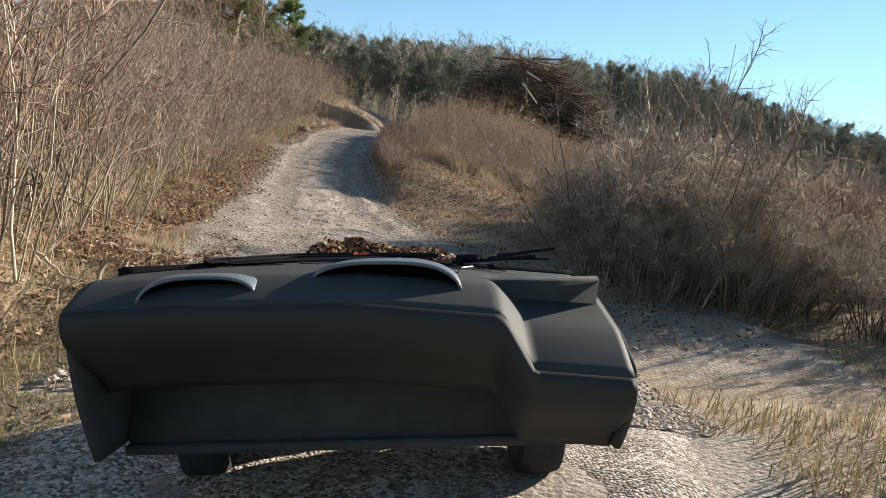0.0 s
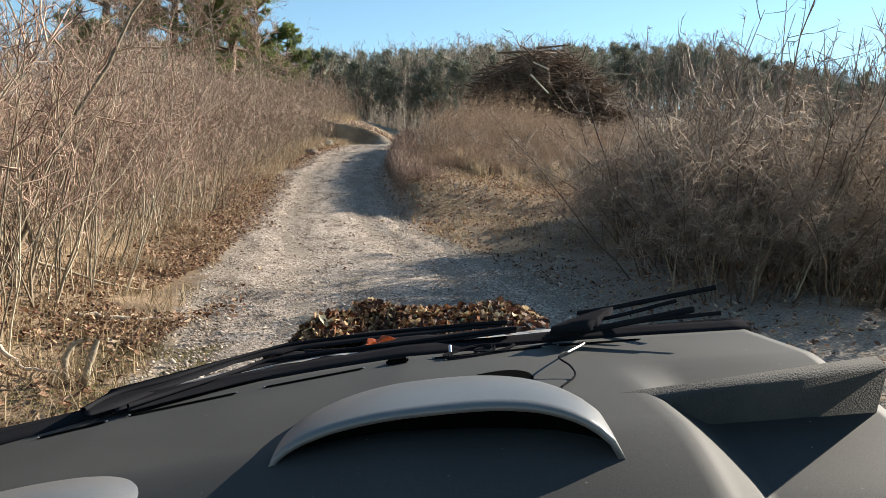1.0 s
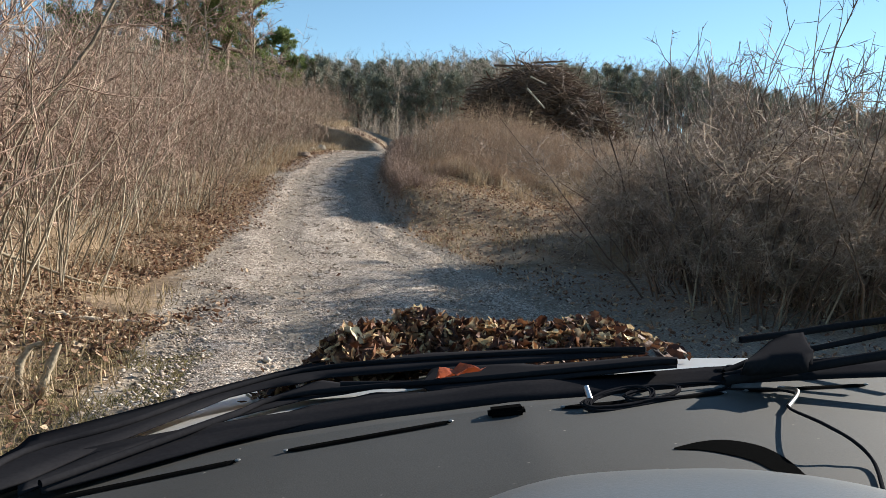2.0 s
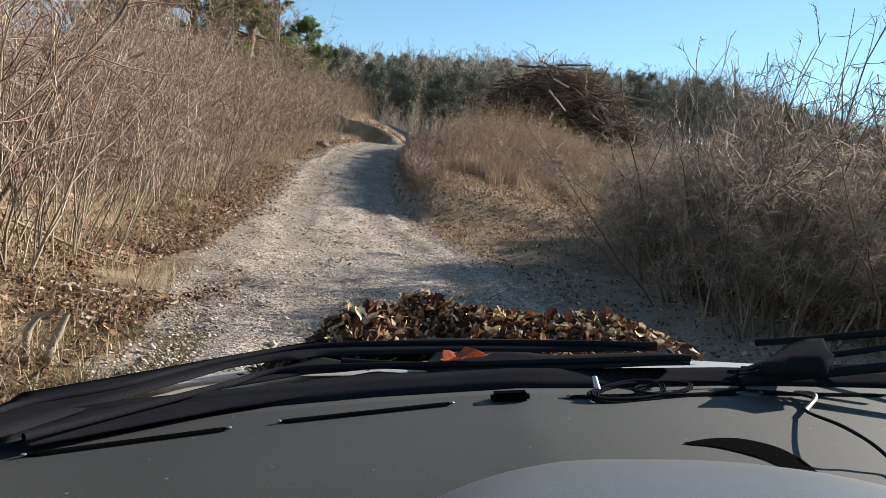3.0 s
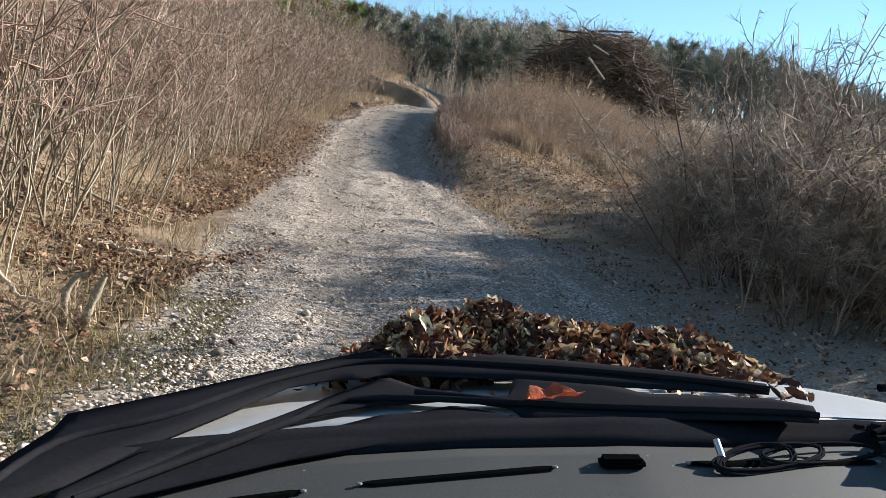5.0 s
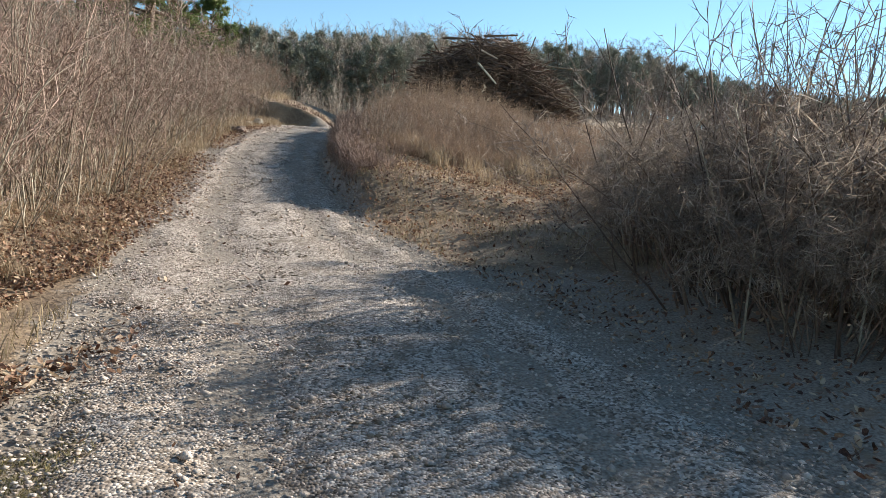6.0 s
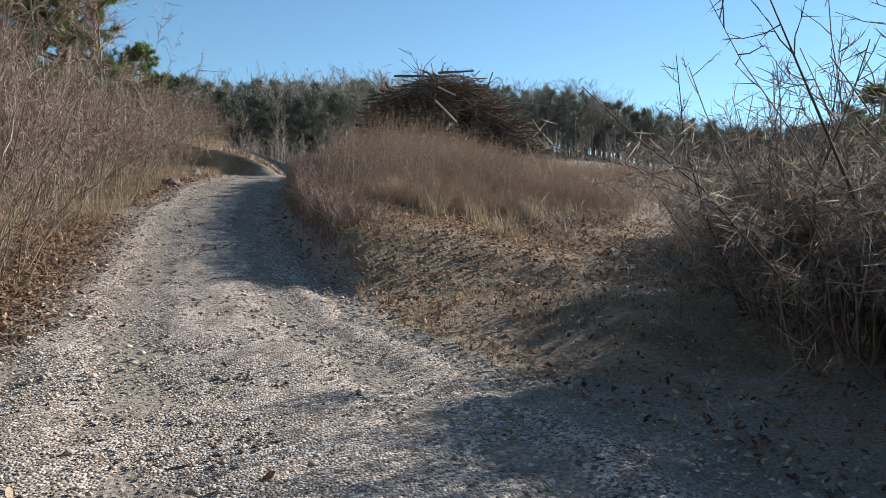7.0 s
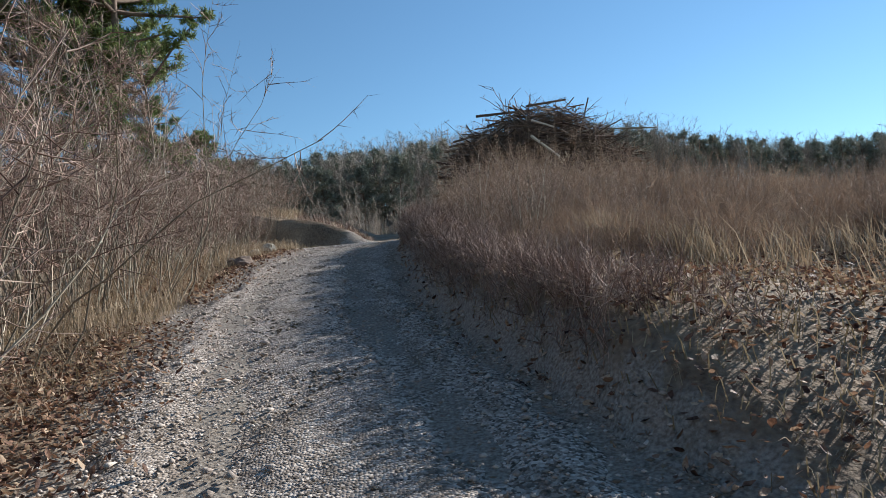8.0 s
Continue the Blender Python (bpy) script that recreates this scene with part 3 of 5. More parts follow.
# ---- tall dry grass on the bank and the field beyond ----
def tall_grass(name, label, x, y, height, mat, plume=0.0):
    n = len(x)
    z = land(x, y)
    way = unit(np.stack([rng.normal(0.05, 0.24, n), rng.normal(0, 0.24, n), np.ones(n)], 1))
    P = paths(np.stack([x, y, z], 1), way, height, 4, 0.38)
    R = np.linspace(1, 0.35, 4)[None] * rng.uniform(0.0025, 0.0045, n)[:, None]
    stems = tubes(P, R, 3)
    k = rng.uniform(0.3, 1.0, (n, 10))
    pt, d = along(P, k)
    way = unit(d + 1.0 * rng.normal(size=d.shape) + np.array([0, 0, 0.3]))
    side = spikes(pt, way, rng.uniform(0.08, 0.28, len(pt)), 0.0062)
    return tagged(new(name, mesh_of(name, *joined([stems, side]), mat)), label, "grass", kind="stuff")


n = 720
cy = 18.6 + 15.5 * rng.random(n)
cx = rng.uniform(-2.0, 4.2, n) + 0.1 * (cy - 20) - 0.9 * step(27, 30, cy)
tall = rng.uniform(0.55, 1.12, n) * (0.70 + 0.42 * step(19, 26, cy)) * (1 - 0.45 * step(1.5, 4.5, cx)) * (0.1 + 0.9 * step(0.9 - 0.4 * step(22, 25, cy), 3.2 - 1.2 * step(22, 25, cy), cx - road_right(np.minimum(cy, 24)))) * (1 + 0.3 * step(24.5, 28, cy))
keep = (cx > road_right(cy) + 0.4) & (cy > 18.4 + 1.0 * rough2(cx * 0.8, 0 * cx) + 0.35 * np.maximum(cx - 1.5, 0))
cx, cy, tall = cx[keep], cy[keep], tall[keep]
k = rng.integers(0, len(cx), 10500)
x, y = cx[k] + rng.normal(0, 0.16, len(k)), cy[k] + rng.normal(0, 0.16, len(k))
tall_grass("tall_grass", "tall brown dry weeds and grass on the bank", x, y, tall[k] * rng.uniform(0.4, 1.3, len(k)), M_WEED)
n = 15
cx, cy = rng.normal(0.5, 1.5, n), rng.normal(18.9, 1.1, n)
cy = cy + 0.3 * np.maximum(cx - 1, 0)
cx = np.maximum(cx, road_right(cy) + 0.6)
k = rng.integers(0, n, 1600)
x, y = cx[k] + rng.normal(0, 0.14, len(k)), cy[k] + rng.normal(0, 0.14, len(k))
V, F = blades(x, y, land(x, y), rng.uniform(0.25, 0.62, len(k)), rng.uniform(0.15, 0.7, len(k)), rng.uniform(0.003, 0.006, len(k)))
tagged(new("straw_grass", mesh_of("straw_grass", V, F, M_GRASS)), "golden straw grass at the foot of the bank", "grass", kind="stuff")
n = 2000
y = 15.9 + 11 * rng.random(n)
x = road_right(y) + 0.12 + np.abs(rng.normal(0, 0.45, n))
keep = rough2(x * 1.5, y * 1.5) > -0.6
x, y = x[keep], y[keep]
tall_grass("edge_weeds", "dark reddish weeds along the lip of the bank", x, y, rng.uniform(0.08, 0.26, len(x)), M_TWIG)
n = 9500
y = 19 + 24 * rng.random(n)
x = 2.6 + 15 * rng.random(n) + 0.25 * (y - 20)
keep = rough2(x * 0.6, y * 0.6) > -0.4
x, y = x[keep], y[keep]
tall_grass("field_weeds", "low brown weeds over the clearing", x, y, rng.uniform(0.25, 0.7, len(x)), M_WEED)


def plume_heads():
    """Pale seed heads that stand over the weeds."""
    n = 22
    x, y = rng.uniform(-0.9, 3.6, n), rng.uniform(31.0, 35, n)
    z = land(x, y) + rng.uniform(1.2, 1.75, n)
    k = np.repeat(np.arange(n), 26)
    base = np.stack([x, y, z], 1)[k]
    way = unit(np.stack([rng.normal(0.35, 0.3, len(k)), rng.normal(0, 0.3, len(k)), rng.normal(0.5, 0.4, len(k))], 1))
    P = paths(base - way * 0.04, way, rng.uniform(0.06, 0.17, len(k)), 3, 0.3)
    heads = tubes(P, np.array([[0.008, 0.012, 0.002]]) * np.ones((len(k), 1)), 3)
    S = paths(np.stack([x, y, land(x, y)], 1), unit(np.array([[0.02, 0, 1.0]]) * np.ones((n, 1))), z - land(x, y), 4, 0.05)
    return joined([heads, tubes(S, np.full((n, 4), 0.004), 3)])


tagged(new("seed_heads", mesh_of("seed_heads", *plume_heads(), M_PLUME)), "pale feathery seed heads standing over the weeds", "grass", kind="stuff")


# ---- shrubs ----
def shrub_meshes(name, height, stems, radius, lean, twigs, subs, thick, stem_mat, twig_mat, upright=0.9, bend=0.25, dead=0, leaf_mat=None):
    a = rng.uniform(0, 6.28, stems)
    r = radius * np.sqrt(rng.random(stems))
    base = np.stack([r * np.cos(a), r * np.sin(a), np.full(stems, -0.1)], 1)
    way = unit(np.stack([lean * np.cos(a) * rng.uniform(0.2, 1, stems) + rng.normal(0, 0.12, stems), lean * np.sin(a) * rng.uniform(0.2, 1, stems) + rng.normal(0, 0.12, stems), np.ones(stems)], 1))
    L = height * rng.uniform(0.55, 1.05, stems)
    P = paths(base, way, L, 8, bend)
    R = np.linspace(1, 0.22, 8)[None] * (thick * rng.uniform(0.5, 1.1, stems) * (L / height))[:, None]
    stem = tubes(P, R, 4)
    pt, d = along(P, rng.uniform(0.25, 1, (stems, twigs)) ** 0.8)
    way = unit(d * upright + 0.75 * rng.normal(size=d.shape))
    Q = paths(pt, way, rng.uniform(0.12, 0.36, len(pt)) * height * 0.5, 4, 0.35, 0.12)
    t1 = tubes(Q, np.linspace(1, 0.4, 4)[None] * np.full((len(pt), 1), thick * 0.33), 3)
    pt, d = along(Q, rng.uniform(0.2, 1, (len(Q), subs)))
    way = unit(d * 0.8 + 0.7 * rng.normal(size=d.shape))
    t2 = spikes(pt, way, rng.uniform(0.07, 0.2, len(pt)) * height * 0.4, thick * 0.42)
    out = [mesh_of(name + "_stem", *stem, stem_mat), mesh_of(name + "_twig", *joined([t1, t2]), twig_mat)]
    if dead:
        low = np.clip((0.78 * height - pt[:, 2]) / (0.3 * height), 0.0, 1)
        k = rng.choice(len(pt), dead, p=low / low.sum())
        p = pt[k] + 0.06 * rng.normal(size=(dead, 3))
        a, c = rng.normal(size=(dead, 3)), rng.normal(size=(dead, 3))
        a, c = unit(a) * rng.uniform(0.05, 0.13, (dead, 1)), unit(c) * 0.0042
        V = np.stack([p - a, p + c, p + a + 0.3 * c, p - c], 1).reshape(-1, 3)
        i = np.arange(dead)[:, None] * 4
        out.append(mesh_of(name + "_leaf", V, np.concatenate([i + [0, 1, 2], i + [0, 2, 3]]), leaf_mat or M_DRYLEAF))
    return out


def shrub(name, meshes, label, m, group):
    ob = new(name)
    ob.matrix_basis = m
    for part_name, me in zip(("woody_growth", "fine_brush", "inner_brush"), meshes):
        tagged(child(part_name, me, ob), kind="stuff")
    return tagged(ob, label, "shrub", group)


def at_land(x, y, turn=0.0, size=1.0, sink=0.0):
    return Matrix.LocRotScale((x, y, float(land(x, y)) - sink), Euler((0, 0, turn)), (size, size, size))


thicket = [shrub_meshes("thicket", 3.0, 24, 0.6, 0.3, 8, 5, 0.0165, M_STEM, M_TWIG, 1.35, 0.2) for _ in range(6)]
tangle = [shrub_meshes("tangle", 2.7, 28, 0.7, 0.7, 12, 7, 0.0135, M_STEM, M_TWIG, 0.5, 0.45) for _ in range(5)]
bushy = [shrub_meshes("bushy", 2.5, 22, 0.6, 0.5, 10, 5, 0.0165, M_STEM, M_TWIG, 0.9, 0.36) for _ in range(6)]


def pick_growth(row, y):
    """Straight stems where the thicket begins, a lower tangle further up the track."""
    k, up = rng.random(), float(step(6.5, 11.5, np.array(y)))
    if k < 0.75 * (1 - up) + 0.12 * up:
        return thicket[rng.integers(6)]
    return tangle[rng.integers(5)] if rng.random() < 0.65 * up else bushy[rng.integers(6)]


spots = []
for row in range(5):
    y = 3.6
    while y < 38:
        x = min(float(road_left(np.array(y))), -4.9 if y > 27 else 9.0) - 1.7 + 0.5 * float(step(10, 15, np.array(y))) - row * 1.15 + rng.normal(0, 0.25)
        spots.append((x, y + rng.normal(0, 0.2), row))
        y += rng.uniform(0.75, 1.2) * (1 + 0.12 * row) * (1 + y / 60)
for x, y, row in spots:
    grow = rng.uniform(0.85, 1.15) * (0.94 + 0.035 * row) * (1 + 0.16 * step(12, 15, np.array(y)) - 0.42 * step(20, 29, np.array(y)))
    shrub("bare_shrub", pick_growth(row, y), "leafless grey-brown shrub with dense upright stems", at_land(x, y, rng.uniform(0, 6.28), float(grow)), "thicket beside the track")

for x, y, s in [(-1.0, 20.6, 0.36), (-0.4, 21.6, 0.42), (0.6, 21.0, 0.36), (1.5, 22.2, 0.42), (-1.2, 23.0, 0.42), (0.2, 24.0, 0.46), (2.3, 21.4, 0.34), (2.8, 23.6, 0.4), (-0.6, 26.0, 0.46), (1.2, 26.4, 0.48), (3.6, 24.8, 0.36), (4.8, 26.6, 0.4), (6.2, 24.0, 0.32), (7.6, 26.2, 0.42), (5.6, 21.6, 0.3), (9.0, 22.0, 0.4), (10.5, 25.0, 0.5), (8.2, 19.2, 0.36)]:
    shrub("low_shrub", bushy[rng.integers(6)], "low leafless shrub standing among dry weeds", at_land(x, y, rng.uniform(0, 6.28), s), "low shrubs in the clearing")
for k in range(46):
    y = rng.uniform(19.6, 33.0)
    x = rng.uniform(max(-1.9, float(road_right(np.array(min(y, 25.0)))) + 0.8), 4.5)
    shrub("low_shrub", bushy[rng.integers(6)], "low leafless shrub standing among dry weeds", at_land(x, y, rng.uniform(0, 6.28), rng.uniform(0.28, 0.44) * (1 + 0.35 * float(step(23, 28, np.array(y))))), "low shrubs in the clearing")
leaning = [shrub_meshes("leaning", 3.4, 8, 0.3, 0.6, 10, 6, 0.023, M_STEM, M_TWIG, 0.8, 0.35) for _ in range(2)]
for x, y, k, s in [(-4.6, 5.3, 0, 1.0), (-4.9, 7.4, 1, 1.0), (-5.6, 4.2, 1, 1.1), (-7.0, 13.5, 0, 0.9)]:
    shrub("leaning_shrub", leaning[k], "bare shrub with thick grey branches leaning over the track", at_land(x, y, rng.uniform(0, 6.28), s), "thicket beside the track")
sapling = [shrub_meshes("sapling", 4.2, 5, 0.3, 0.4, 9, 5, 0.034, M_STEM, M_TWIG, 0.9, 0.32) for _ in range(3)]
for x, y, k, size in [(-4.3, 5.0, 0, 0.95), (-4.9, 6.4, 1, 1.0), (-4.6, 7.7, 2, 0.9), (-5.5, 5.4, 1, 1.05), (-5.2, 8.6, 0, 0.95), (-6.2, 6.8, 2, 1.1), (-5.6, 10.4, 1, 0.85)]:
    shrub("sapling", sapling[k], "thick grey bare stems of a young tree in the thicket", at_land(x, y, rng.uniform(0, 6.28), size), "thicket beside the track")

bush = [shrub_meshes("bush", 2.35, 40, 0.65, 0.62, 11, 6, 0.0165, M_BRUSH, M_DARKTWIG, 0.75, 0.42, 9000) for _ in range(4)]
for x, y, s in [(2.6, 9.3, 0.8), (3.5, 9.0, 0.75), (2.5, 10.5, 1.08), (3.6, 10.3, 1.2), (4.6, 9.6, 0.78), (2.4, 11.8, 1.0), (3.4, 11.8, 1.2), (4.6, 11.2, 1.0), (5.6, 10.4, 0.8), (2.8, 13.0, 0.85), (3.9, 13.2, 0.85), (4.9, 8.3, 0.64), (6.0, 8.6, 0.66), (7.2, 9.6, 0.7), (8.6, 11.2, 0.72), (5.2, 14.6, 0.8), (7.0, 15.2, 0.8), (3.1, 14.2, 0.75), (3.8, 15.4, 0.75), (4.6, 16.6, 0.72), (5.3, 17.8, 0.7), (5.8, 16.2, 0.8), (6.4, 17.4, 0.75), (4.2, 14.3, 0.85), (5.8, 7.3, 0.62), (7.0, 7.6, 0.64)]:
    shrub("bramble_bush", bush[rng.integers(4)], "dark bare bramble bush, a tangle of arching twigs", at_land(x, y, rng.uniform(0, 6.28), s), "bushes beside the track")


bracken = [shrub_meshes("bracken", 1.9, 46, 0.75, 0.85, 9, 5, 0.012, M_BRUSH, M_RUST, 0.5, 0.6, 20000, M_RUST) for _ in range(2)]
for x, y, size in [(5.4, 12.9, 1.0), (6.5, 12.5, 1.05), (6.2, 13.8, 1.0), (7.7, 12.9, 1.05), (8.9, 13.4, 1.0), (7.4, 14.2, 1.1), (10.2, 13.0, 1.05)]:
    shrub("bracken_mound", bracken[rng.integers(2)], "rust-brown mound of dead bracken and brambles behind the bushes", at_land(x, y, rng.uniform(0, 6.28), size), "bracken beyond the bushes")


def long_shoots(x, y, heights, spreads, name="tall_shoots", mat=None):
    """A stool of long straight shoots with short side spurs."""
    n = len(heights)
    ob = new(name)
    ob.matrix_basis = at_land(x, y)
    a = np.linspace(0, 5.5, n)
    base = np.stack([0.25 * np.cos(a), 0.25 * np.sin(a), 0 * a - 0.05], 1)
    way = unit(np.stack([np.array(spreads), 0.15 * np.sin(a * 2), np.ones(n)], 1))
    P = paths(base, way, np.array(heights), 9, 0.10)
    for one in P:
        child("shoot", mesh_of("shoot", *tubes(one[None], np.linspace(1, 0.3, 9)[None] * 0.012, 5), mat or M_DARKTWIG), ob)
    pt, d = along(P, rng.uniform(0.35, 1, (n, 7)))
    Q = paths(pt, unit(d + 0.8 * rng.normal(size=d.shape)), rng.uniform(0.06, 0.4, len(pt)), 4, 0.2)
    tagged(child("spur_growth", mesh_of("spur_growth", *tubes(Q, np.linspace(1, 0.4, 4)[None] * np.full((len(pt), 1), 0.005), 3), mat or M_DARKTWIG), ob), kind="stuff")
    return tagged(ob, "tall bare shoots with short spurs rising from a bush", "shrub", "bushes beside the track")


long_shoots(3.0, 10.2, [3.4, 2.9, 3.1, 2.7, 3.0], [0.08, -0.12, 0.22, -0.2, 0.35])
long_shoots(2.5, 11.2, [2.2, 2.0, 2.4], [-0.08, 0.12, 0.02])
long_shoots(4.3, 10.8, [2.8, 3.0, 2.4, 2.6], [-0.1, 0.15, 0.3, 0.02])
long_shoots(5.4, 11.5, [2.2, 2.0, 2.4], [-0.1, 0.1, 0.2])
for x, y in [(2.2, 9.6), (2.9, 9.2), (3.6, 9.7), (2.2, 12.2), (3.1, 12.6), (4.0, 12.6), (3.6, 11.4), (2.9, 11.0)]:
    n = 4
    long_shoots(x, y, rng.uniform(1.5, 2.6, n), rng.uniform(-0.3, 0.35, n), mat=M_STEM)

for k in range(6):
    n = 4
    long_shoots(rng.uniform(2.5, 4.2), rng.uniform(9.8, 12.4), rng.uniform(2.1, 3.0, n), rng.uniform(-0.14, 0.18, n))


# ---- the heap of cut branches ----
def brush_heap():
    """A long stack of cut branches: steep at one end, falling away at the other, with its butts laid level."""
    heap = new("brush_heap")
    bx, by = 4.75, 42.0
    bz = float(land(bx, by))
    heap.location = (bx, by, bz)
    across = [-4.2, -3.8, -3.2, -2.1, -0.8, 0.6, 1.3, 2.2, 3.0, 3.8, 4.6]
    ridge = [1.6, 3.4, 4.1, 4.6, 5.05, 5.3, 4.7, 4.1, 3.3, 2.2, 0.9]

    def stacked(n, lo, hi, tall=1.0):
        """Places in the stack: lo and hi say how near to its skin."""
        x = rng.uniform(-4.0, 4.3, n)
        top = np.interp(x, across, ridge) * tall
        a = np.pi * rng.random(n)
        k = rng.uniform(lo, hi, n)
        deep = 3.6 * np.sqrt(np.clip(1 - (x / 5.0) ** 2, 0.1, 1))
        return np.stack([x, -deep * k * np.cos(a), top * k * np.sin(a) ** 0.6], 1)

    # thick butts packed inside, branches over them, brush between
    p = stacked(900, 0.15, 0.85, 0.95)
    way = unit(np.stack([rng.normal(0, 1, len(p)), rng.normal(0, 0.6, len(p)), rng.normal(0, 0.14, len(p))], 1))
    L = rng.uniform(1.0, 2.4, len(p))
    P = paths(p - way * L[:, None] * 0.5, way, L, 3, 0.06)
    child("log_core", mesh_of("log_core", *tubes(P, np.full((len(p), 3), 1.0) * rng.uniform(0.05, 0.13, len(p))[:, None], 6), M_BRUSH), heap)
    p = stacked(2300, 0.72, 1.0)
    way = unit(np.stack([rng.normal(0.15, 1, len(p)), rng.normal(-0.3, 0.6, len(p)), rng.normal(-0.05, 0.34, len(p))], 1))
    L = rng.uniform(0.6, 2.2, len(p))
    P = paths(p - way * L[:, None] * 0.5, way, L, 5, 0.25)
    child("branch_mass", mesh_of("branch_mass", *tubes(P, np.linspace(1, 0.4, 5)[None] * rng.uniform(0.012, 0.05, len(p))[:, None], 4), M_BRUSH), heap)
    pt, d = along(P, rng.uniform(0.1, 1, (len(P), 9)))
    Q = paths(pt, unit(d + 0.7 * rng.normal(size=d.shape)), rng.uniform(0.15, 0.6, len(pt)), 2, 0.3)
    tagged(child("twig_mass", mesh_of("twig_mass", *tubes(Q, np.linspace(1, 0.4, 2)[None] * np.full((len(pt), 1), 0.009), 3), M_BRUSH), heap), kind="stuff")
    # the pole without bark, the sticks that jut from the end and lie along the top
    sticks = [("pale_pole", (-1.35, -3.9, 3.05), (-0.5, -4.6, 2.0), 0.055, M_PALEWOOD, "pale barkless pole"), ("stick", (-1.2, -3.6, 3.75), (-0.4, -3.9, 3.35), 0.045, M_PALEWOOD, "grey barkless stick"),
              ("stick", (-3.0, -1.0, 4.75), (-0.2, -0.6, 5.0), 0.06, M_BRUSH, ""), ("stick", (-0.8, -1.2, 5.0), (1.1, -0.8, 5.3), 0.06, M_BRUSH, ""),
              ("stick", (2.6, -1.8, 3.6), (4.6, -2.0, 3.5), 0.04, M_STEM, ""), ("stick", (3.0, -2.4, 1.9), (5.2, -2.8, 1.2), 0.04, M_STEM, "")]
    sticks += [("stick", (-4.5 + 0.25 * (k % 3), -1.6 + 0.3 * k, 2.5 + 0.28 * k), (-2.8, -1.4 + 0.3 * k, 2.7 + 0.3 * k), 0.05, M_BRUSH, "") for k in range(6)]
    for name, p0, p1, r, mat, lab in sticks:
        P = paths(np.array([p0]), np.array([np.subtract(p1, p0)], float), np.ones(1), 7, 0.02)
        child(name, mesh_of(name, *tubes(P, np.linspace(1, 0.7, 7)[None] * r, 7), mat, True), heap, lab)
    # the curled crown that stands up, and thin ends of brush on the falling side
    n = 8
    P = paths(np.array([[-1.5, -0.8, 4.6]]) + rng.normal(0, 0.15, (n, 3)), unit(np.stack([rng.normal(-0.35, 0.4, n), rng.normal(0, 0.3, n), np.ones(n)], 1)), rng.uniform(0.5, 0.95, n), 7, 1.1)
    pt, d = along(P, rng.uniform(0.4, 1, (n, 4)))
    Q = paths(pt, unit(d + 0.8 * rng.normal(size=d.shape)), rng.uniform(0.2, 0.6, len(pt)), 4, 0.6)
    child("crown_tangle", mesh_of("crown_tangle", *joined([tubes(P, np.linspace(1, 0.35, 7)[None] * np.full((n, 1), 0.026), 4), tubes(Q, np.full((len(pt), 4), 0.011), 4)]), M_BRUSH), heap, "curled thin crown twigs")
    n = 120
    x = rng.uniform(1.0, 4.4, n)
    p = np.stack([x, rng.uniform(-2.6, 0.6, n), np.interp(x, across, ridge) * rng.uniform(0.5, 0.97, n)], 1)
    P = paths(p, unit(np.stack([rng.uniform(0.4, 1.2, n), rng.normal(-0.3, 0.4, n), rng.normal(0.1, 0.3, n)], 1)), rng.uniform(0.5, 1.3, n), 6, 0.5)
    child("brush_fringe", mesh_of("brush_fringe", *tubes(P, np.linspace(1, 0.3, 6)[None] * np.full((n, 1), 0.02), 4), M_STEM), heap, "thin pale ends of brush")
    tagged(heap.children[-1], kind="stuff")
    return tagged(heap, "big heap of cut brown branches on the bank", "brush heap")


brush_heap()


